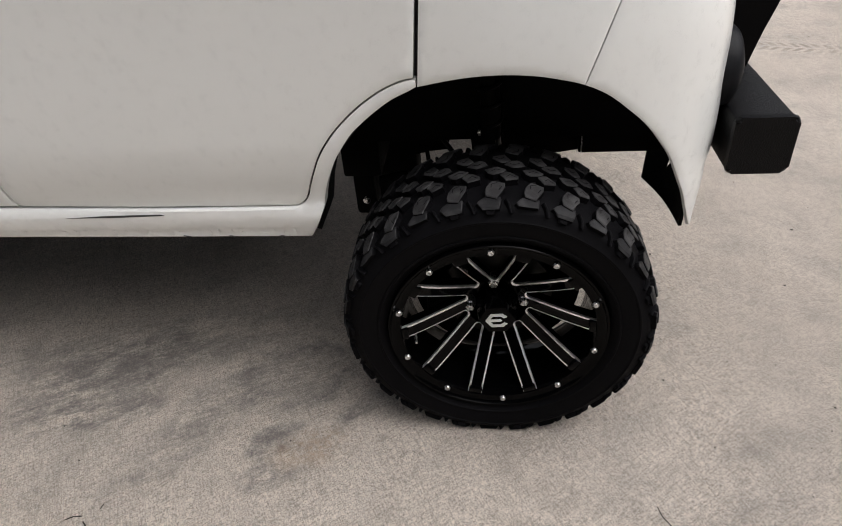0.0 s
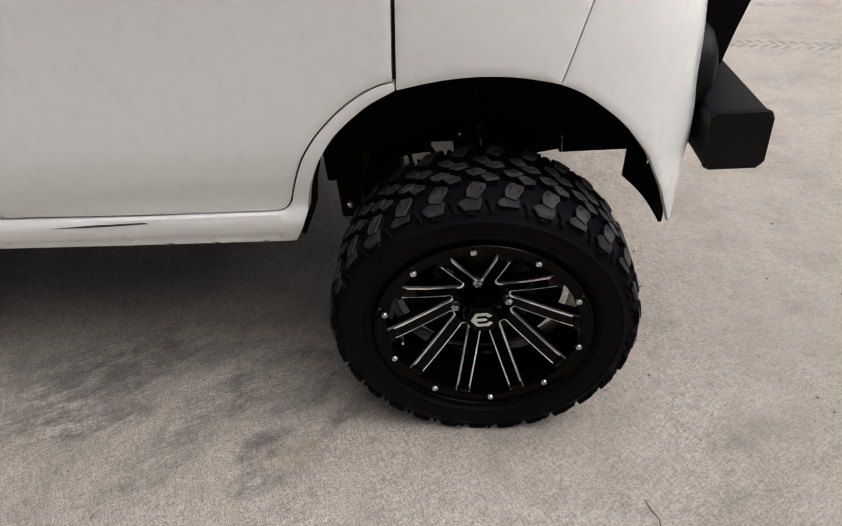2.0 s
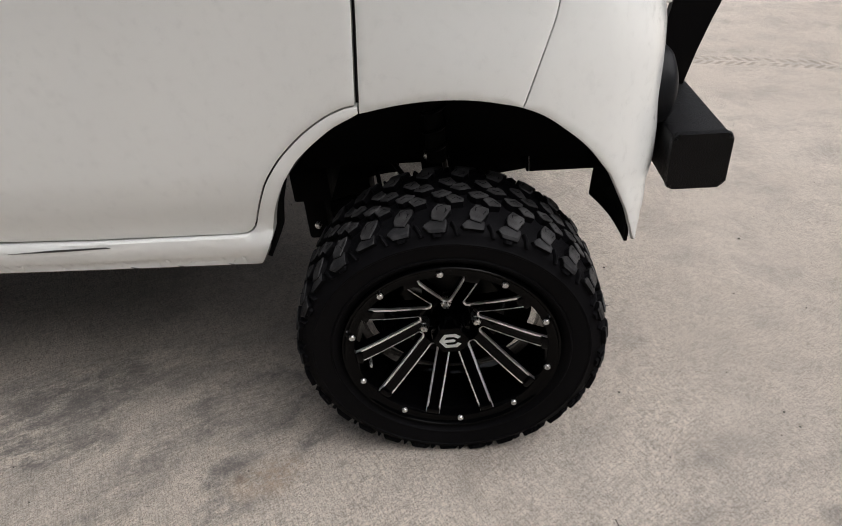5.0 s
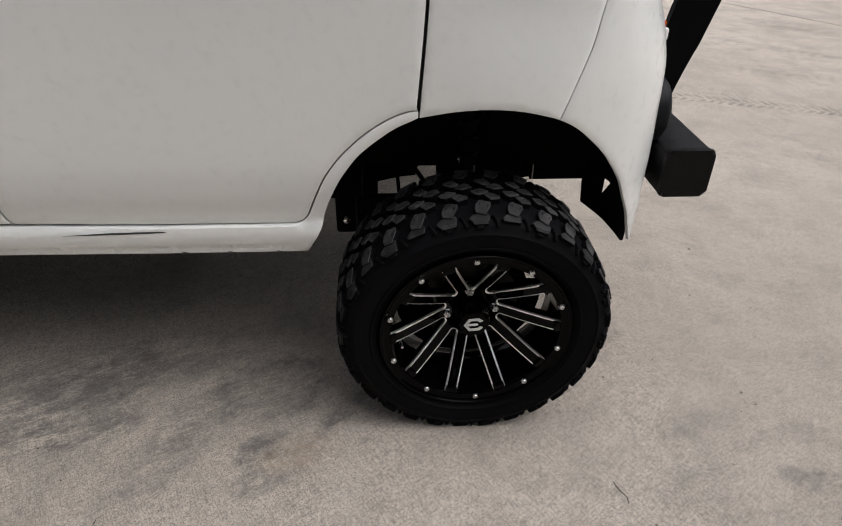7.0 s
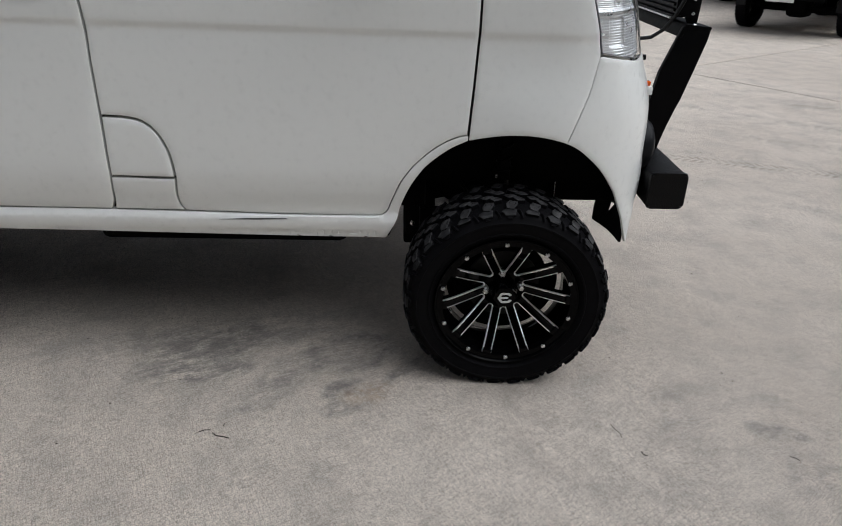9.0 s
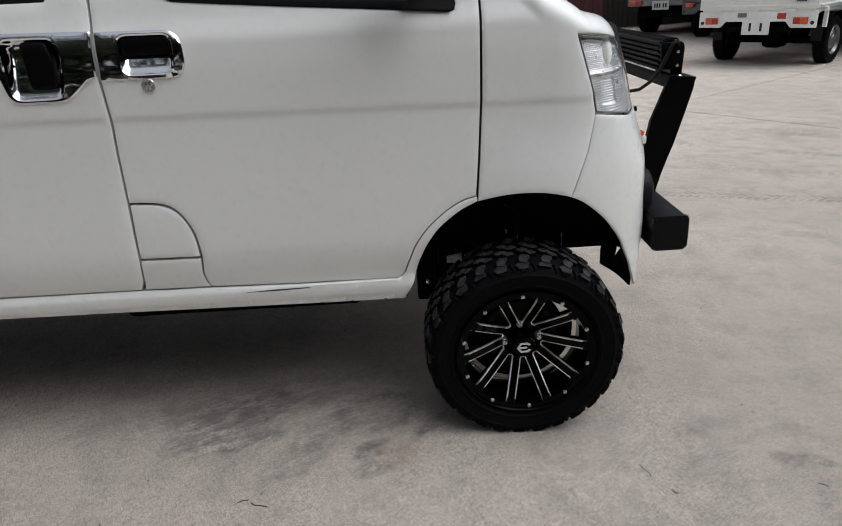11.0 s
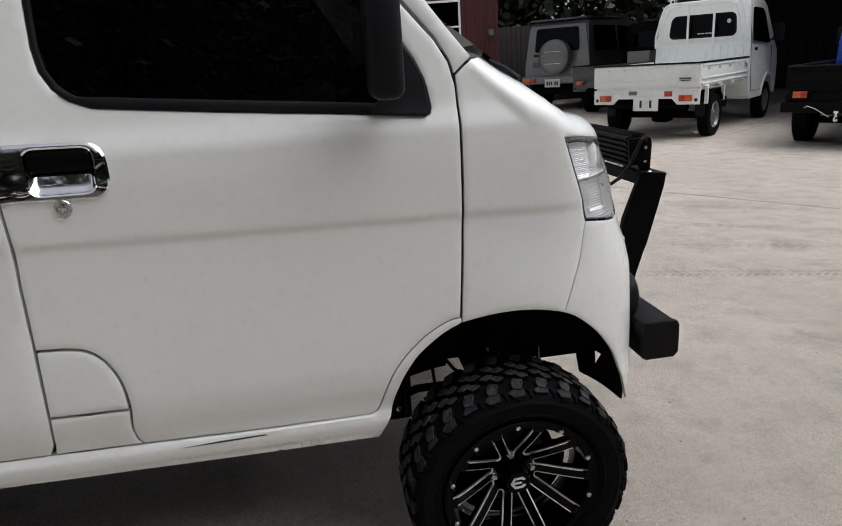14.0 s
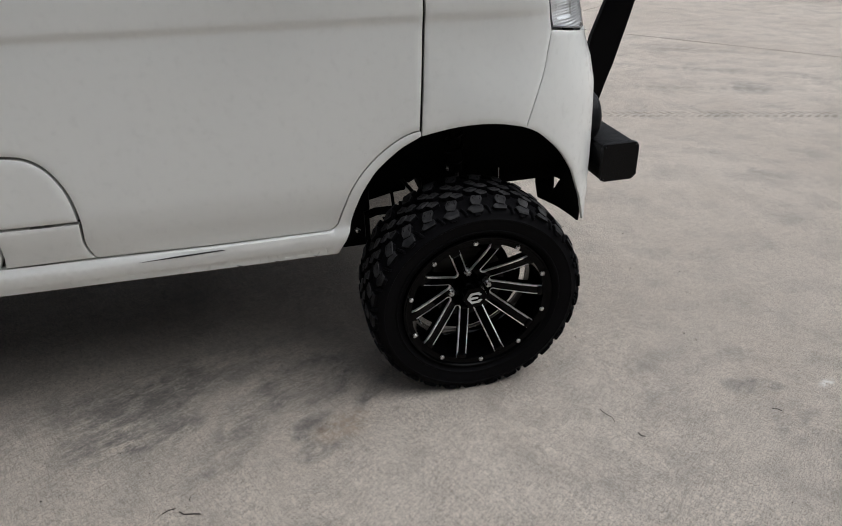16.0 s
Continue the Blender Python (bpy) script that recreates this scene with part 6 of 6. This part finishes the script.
def ribbed(bm, p0, p1, z0, z1, pitch=0.23, deep=0.025):
    """Sheet-metal cladding with raised ribs between two places."""
    p0, p1 = Vector(p0), Vector(p1)
    d = p1 - p0
    long, d = d.length, d.normalized()
    out = Vector((d.y, -d.x, 0))
    s, row = 0.0, []
    while s < long:
        for f, h in ((0.0, 0), (0.06, 0), (0.08, 1), (0.12, 1), (0.14, 0)):
            row.append(p0 + d * min(s + f * pitch / 0.2, long) + out * deep * h)
        s += pitch
    lo, hi = [bm.verts.new((p.x, p.y, z0)) for p in row], [bm.verts.new((p.x, p.y, z1)) for p in row]
    for i in range(len(row) - 1):
        bm.faces.new((lo[i], lo[i + 1], hi[i + 1], hi[i]))
    return bm


shed = thing("metal_shed", "maroon ribbed sheet-metal shed with a white window", "shed")
S0, S1 = Vector((-4.2, 16.4, 0)), Vector((4.35, 15.0, 0))
sd = (S1 - S0).normalized()
so = Vector((sd.y, -sd.x, 0))
wall = bmesh.new()
ribbed(wall, S0, S1, 0, 3.6)
ribbed(wall, S1, S1 - so * 7, 0, 3.6)
ribbed(wall, S0 - so * 7, S0, 0, 3.6)
shed_wall = part("wall", wall, MAROON, shed, "maroon ribbed cladding")
rf = bmesh.new()
c = [S0 + so * 0.25, S1 + so * 0.25 + sd * 0.2, S1 - so * 7.2 + sd * 0.2, S0 - so * 7.2]
prism(rf, [(p.x, p.y) for p in c], xy, 3.6, 3.72)
part("roof", rf, MAROON, shed)


def on_wall(f, h, z):
    return S0 + sd * f + so * h + Vector((0, 0, z))


def wall_box(f0, f1, h0, h1, z0, z1):
    bm = bmesh.new()
    vs = [bm.verts.new(on_wall(f, h, z)) for f in (f0, f1) for h in (h0, h1) for z in (z0, z1)]
    for q in ((0, 1, 3, 2), (4, 6, 7, 5), (0, 4, 5, 1), (2, 3, 7, 6), (0, 2, 6, 4), (1, 5, 7, 3)):
        bm.faces.new([vs[i] for i in q])
    return bm


WF0, WF1, WZ0, WZ1 = 6.98, 7.72, 1.50, 2.62
win = part("window", wall_box(WF0, WF1, 0.03, 0.035, WZ0, WZ1), GLASS_SMOKED, shed, "white-framed sash window")
for q in ((WF0 - 0.05, WF0, WZ0, WZ1), (WF1, WF1 + 0.05, WZ0, WZ1), (WF0 - 0.05, WF1 + 0.05, WZ1, WZ1 + 0.05), (WF0 - 0.05, WF1 + 0.05, WZ0 - 0.05, WZ0), (WF0, WF1, 0.5 * (WZ0 + WZ1) - 0.02, 0.5 * (WZ0 + WZ1) + 0.02)):
    part("window_frame", wall_box(q[0], q[1], 0.025, 0.075, q[2], q[3]), WHITE_TRIM, win)
part("wall_lamp", wall_box(8.43, 8.56, 0.03, 0.16, 1.82, 1.95), SILVER, shed, "small white wall fitting")

fence = thing("board_fence", "dark weathered upright board fence", "fence")
fb = None
F0, F1 = Vector((4.5, 16.6, 0)), Vector((10.8, 17.6, 0))
fd = F1 - F0
for i in range(44):
    p = F0 + fd * (i / 44)
    if fb is None or i % 7 == 0:
        fb = boxes((0, 0.138, 0, 0.02, 0.03, 2.05 + 0.03 * math.sin(i * 3.1)), bev=0.003)
        ob = part("board", fb, FENCE, fence)
        data = ob.data
    else:
        ob = new("board", data)
        ob.parent = fence
    ob.matrix_basis = pose(p.x, p.y, 0, 0, 0, math.degrees(math.atan2(fd.y, fd.x)))
for z in (0.4, 1.7):
    rl = bmesh.new()
    tube(rl, [F0 + Vector((0, 0.05, z)), F1 + Vector((0, 0.05, z))], 0.04, 4)
    part("rail", rl, FENCE, fence)

shelter = thing("open_shelter", "dark open-fronted vehicle shelter", "shelter")


def slab(a0, a1, b0, b1, z0, z1):
    bm = bmesh.new()
    return prism(bm, [tuple(yard(a, b).xy) for a, b in ((a0, b0), (a1, b0), (a1, b1), (a0, b1))], xy, z0, z1)


part("roof", slab(11.2, 19.5, -9.0, 7.2, 2.95, 3.15), DARKWALL, shelter, "low dark roof")
bw = bmesh.new()
ribbed(bw, yard(19.2, 7.2), yard(19.2, -9.0), 0, 2.95)
part("back_wall", bw, DARKWALL, shelter, "dark ribbed back wall")
part("side_wall", slab(17.2, 19.2, 7.1, 7.2, 0, 2.95), DARKWALL, shelter)
part("side_wall", slab(11.6, 19.2, -9.0, -8.9, 0, 2.95), DARKWALL, shelter)
for b in (-4.5, -0.9):
    part("post", slab(11.5, 11.65, b, b + 0.15, 0, 2.95), DARKWALL, shelter)

# ---- trees ----


def tree(label, x, y, height, spread, leaves, seed, bare=False, clump=0.5, low=0.35, size=1.0):
    rnd = random.Random(seed)
    t = thing("tree", label, "tree", "trees round the yard", pose(x, y, 0))
    wood, tips = bmesh.new(), []

    def limb(p, d, length, r, depth):
        pts, rs = [p], [r]
        k = 5
        for i in range(k):
            d = (d + Vector((rnd.gauss(0, 0.16), rnd.gauss(0, 0.16), rnd.gauss(0.03, 0.10)))).normalized()
            p = p + d * (length / k)
            pts.append(p)
            rs.append(r * (1 - 0.55 * (i + 1) / k))
            if depth > 0 and i >= 1:
                for _ in range(2 if depth > 1 else 1):
                    a = rnd.uniform(0, 2 * math.pi)
                    side = Vector((math.cos(a), math.sin(a), rnd.uniform(0.0, 0.7)))
                    limb(p, (d * 0.5 + side * 0.8).normalized(), length * rnd.uniform(0.45, 0.65), rs[-1] * 0.55, depth - 1)
            if depth <= 1:
                tips.append(p)
        tube(wood, pts, rs, 7 if depth > 1 else 4)

    limb(Vector((0, 0, -0.05)), Vector((0.05, 0, 1)), height * 0.62, height * 0.028, 3)
    part("trunk", wood, BARK, t, "grey bark trunk and limbs")
    verts, faces = [], []
    pts = [p for p in tips if p.z > height * low] or tips
    for i in range(leaves * 3):
        p = rnd.choice(pts)
        c = Vector((p.x * spread, p.y * spread, p.z)) + Vector((rnd.gauss(0, clump), rnd.gauss(0, clump), rnd.gauss(0, clump * 0.7)))
        a, b = Vector((rnd.gauss(0, 1), rnd.gauss(0, 1), rnd.gauss(0, 0.6))).normalized(), Vector((rnd.gauss(0, 1), rnd.gauss(0, 1), rnd.gauss(0, 1)))
        b = a.cross(b).normalized()
        s = rnd.uniform(0.035, 0.08) * size
        k = len(verts)
        verts += [c - a * s, c - b * s * 0.5 + a * s * 0.1, c + a * s, c + b * s * 0.5]
        faces.append((k, k + 1, k + 2, k + 3))
    me = bpy.data.meshes.new("crown")
    me.from_pydata([tuple(v) for v in verts], [], faces)
    me.materials.append(LEAF)
    crown = new("crown", me)
    crown.parent = t
    tagged(crown, "loose dull green leaves", kind="stuff")
    return t


tree("tall shade tree with dark leaves behind the fence", 6.5, 20.5, 9.0, 1.15, 9000, 3)
tree("dense dark tree behind the parked trucks", 11.5, 21.5, 10.0, 1.2, 9000, 5)
tree("dense dark tree behind the shelter", 17.5, 17.5, 10.0, 1.2, 7000, 7)
for i, (x, y, h, n) in enumerate(((-9.5, -8.5, 8.5, 9000), (-5.0, -10.5, 9.5, 9000), (-1.2, -9.0, 9.0, 1800), (3.2, -10.8, 9.0, 8000), (8.5, -9.5, 9.0, 9000), (14.0, -6.5, 9.0, 7000))):
    tree("spreading tree at the edge of the yard" if n > 2000 else "nearly bare tree at the edge of the yard", x, y, h, 1.15, n, 20 + i, low=0.12 if n > 2000 else 0.4, clump=0.8, size=1.6 if n > 2000 else 1.0)
wood_v, wood_f = [], []
rnd = random.Random(31)
for i in range(60000):
    f = rnd.random()
    z = 8.5 * rnd.random() ** 0.9 * (0.8 + 0.25 * math.sin(f * 17) + 0.15 * math.sin(f * 41))
    c = Vector((-6 + 40 * f, 23.5 - 9 * f + rnd.gauss(0, 1.1), max(0.1, z)))
    a = Vector((rnd.gauss(0, 1), rnd.gauss(0, 1), rnd.gauss(0, 0.7))).normalized()
    b = a.cross(Vector((rnd.gauss(0, 1), rnd.gauss(0, 1), rnd.gauss(0, 1)))).normalized()
    s, k = rnd.uniform(0.10, 0.26), len(wood_v)
    wood_v += [tuple(c - a * s), tuple(c - b * s * 0.55), tuple(c + a * s), tuple(c + b * s * 0.55)]
    wood_f.append((k, k + 1, k + 2, k + 3))
wm = bpy.data.meshes.new("woods")
wm.from_pydata(wood_v, [], wood_f)
wm.materials.append(LEAF)
tagged(new("woods", wm), "dark leafy woods behind the fence and shelter", "woods", kind="stuff")
hedge_v, hedge_f = [], []
rnd = random.Random(77)
for i in range(95000):
    x = rnd.uniform(-22, 24)
    z = (6.6 + 5.0 * math.exp(-(((x + 3.0) / 4.5) ** 4))) * rnd.random() ** 0.85 * (0.75 + 0.3 * math.sin(x * 0.9) + 0.15 * math.sin(x * 2.3))
    c = Vector((x, -12.6 + rnd.gauss(0, 0.7) + 0.012 * x * x, max(0.06, z)))
    a = Vector((rnd.gauss(0, 1), rnd.gauss(0, 1), rnd.gauss(0, 1))).normalized()
    b = a.cross(Vector((rnd.gauss(0, 1), rnd.gauss(0, 1), rnd.gauss(0, 1)))).normalized()
    s, k = rnd.uniform(0.09, 0.22), len(hedge_v)
    hedge_v += [tuple(c - a * s), tuple(c - b * s * 0.6), tuple(c + a * s), tuple(c + b * s * 0.6)]
    hedge_f.append((k, k + 1, k + 2, k + 3))
for i in range(42000):
    x = rnd.uniform(-9.0, 3.5)
    c = Vector((x, -13.6 + rnd.gauss(0, 0.8), 3.0 + rnd.random() * (8.0 + 1.2 * math.sin(x * 1.7) + 0.8 * math.sin(x * 4.1))))
    a = Vector((rnd.gauss(0, 1), rnd.gauss(0, 1), rnd.gauss(0, 1))).normalized()
    b = a.cross(Vector((rnd.gauss(0, 1), rnd.gauss(0, 1), rnd.gauss(0, 1)))).normalized()
    s, k = rnd.uniform(0.10, 0.24), len(hedge_v)
    hedge_v += [tuple(c - a * s), tuple(c - b * s * 0.6), tuple(c + a * s), tuple(c + b * s * 0.6)]
    hedge_f.append((k, k + 1, k + 2, k + 3))
hm = bpy.data.meshes.new("undergrowth")
hm.from_pydata(hedge_v, [], hedge_f)
hm.materials.append(LEAF)
tagged(new("undergrowth", hm), "dark tangled undergrowth along the yard's edge", "undergrowth", kind="stuff")

# ---- grit and twigs on the concrete ----


def pebble(x, y, r, seed):
    rnd = random.Random(seed)
    bm = bmesh.new()
    bmesh.ops.create_icosphere(bm, subdivisions=1, radius=r)
    for v in bm.verts:
        v.co *= rnd.uniform(0.7, 1.2)
        v.co.z = max(v.co.z * 0.6, -r * 0.35)
    ob = part("pebble", bm, STONE, None, "", 60)
    ob.matrix_basis = pose(x, y, r * 0.33 + rise(x, y))
    return tagged(ob, "small dark pebble lying on the concrete", "pebble", "pebbles on the yard")


for i, (x, y, r) in enumerate(((0.826, 0.664, 0.006), (0.359, 0.079, 0.0045), (0.684, 0.010, 0.005), (0.609, 0.131, 0.003), (0.951, 0.186, 0.004), (0.42, 0.55, 0.005), (0.564, -0.201, 0.003), (0.655, -0.05, 0.004), (0.70, -0.03, 0.004), (0.38, 0.21, 0.003), (0.52, 0.30, 0.003))):
    pebble(x, y, r * 0.6, i)


def twig(pts, r):
    bm = bmesh.new()
    tube(bm, [(x, y, r + rise(x, y)) for x, y in pts], r, 5)
    return tagged(part("twig", bm, STONE), "thin dark twig lying on the concrete", "twig", "twigs on the yard")


twig([(0.285, -0.235), (0.290, -0.255), (0.302, -0.272), (0.300, -0.290)], 0.0010)
twig([(-0.763, -0.324), (-0.752, -0.334), (-0.731, -0.337), (-0.717, -0.341)], 0.0015)
twig([(-0.800, -0.322), (-0.786, -0.314), (-0.772, -0.313)], 0.0012)
twig([(-0.744, -0.296), (-0.742, -0.286)], 0.0010)
twig([(0.338, -0.338), (0.341, -0.350), (0.350, -0.354)], 0.0014)
twig([(0.716, -0.345), (0.728, -0.350), (0.735, -0.360)], 0.0011)
scatter_v, scatter_f = [], []
rnd = random.Random(5)
for i in range(900):
    c = Vector((rnd.uniform(-2.2, 3.4), rnd.uniform(-1.4, 3.2), 0.0004))
    c.z += rise(c.x, c.y)
    r = 0.0009 + 0.0022 * rnd.random() ** 3
    k = len(scatter_v)
    scatter_v += [tuple(c + Vector((r * rnd.uniform(0.5, 1.3) * math.cos(a), r * rnd.uniform(0.5, 1.3) * math.sin(a), 0))) for a in (0.2, 1.7, 3.3, 4.9)] + [tuple(c + Vector((0, 0, r * 1.1)))]
    scatter_f += [(k, k + 1, k + 4), (k + 1, k + 2, k + 4), (k + 2, k + 3, k + 4), (k + 3, k, k + 4)]
sm = bpy.data.meshes.new("grit")
sm.from_pydata(scatter_v, [], scatter_f)
sm.materials.append(STONE)
tagged(new("grit", sm), "fine dark grit scattered on the concrete", "grit", kind="stuff")
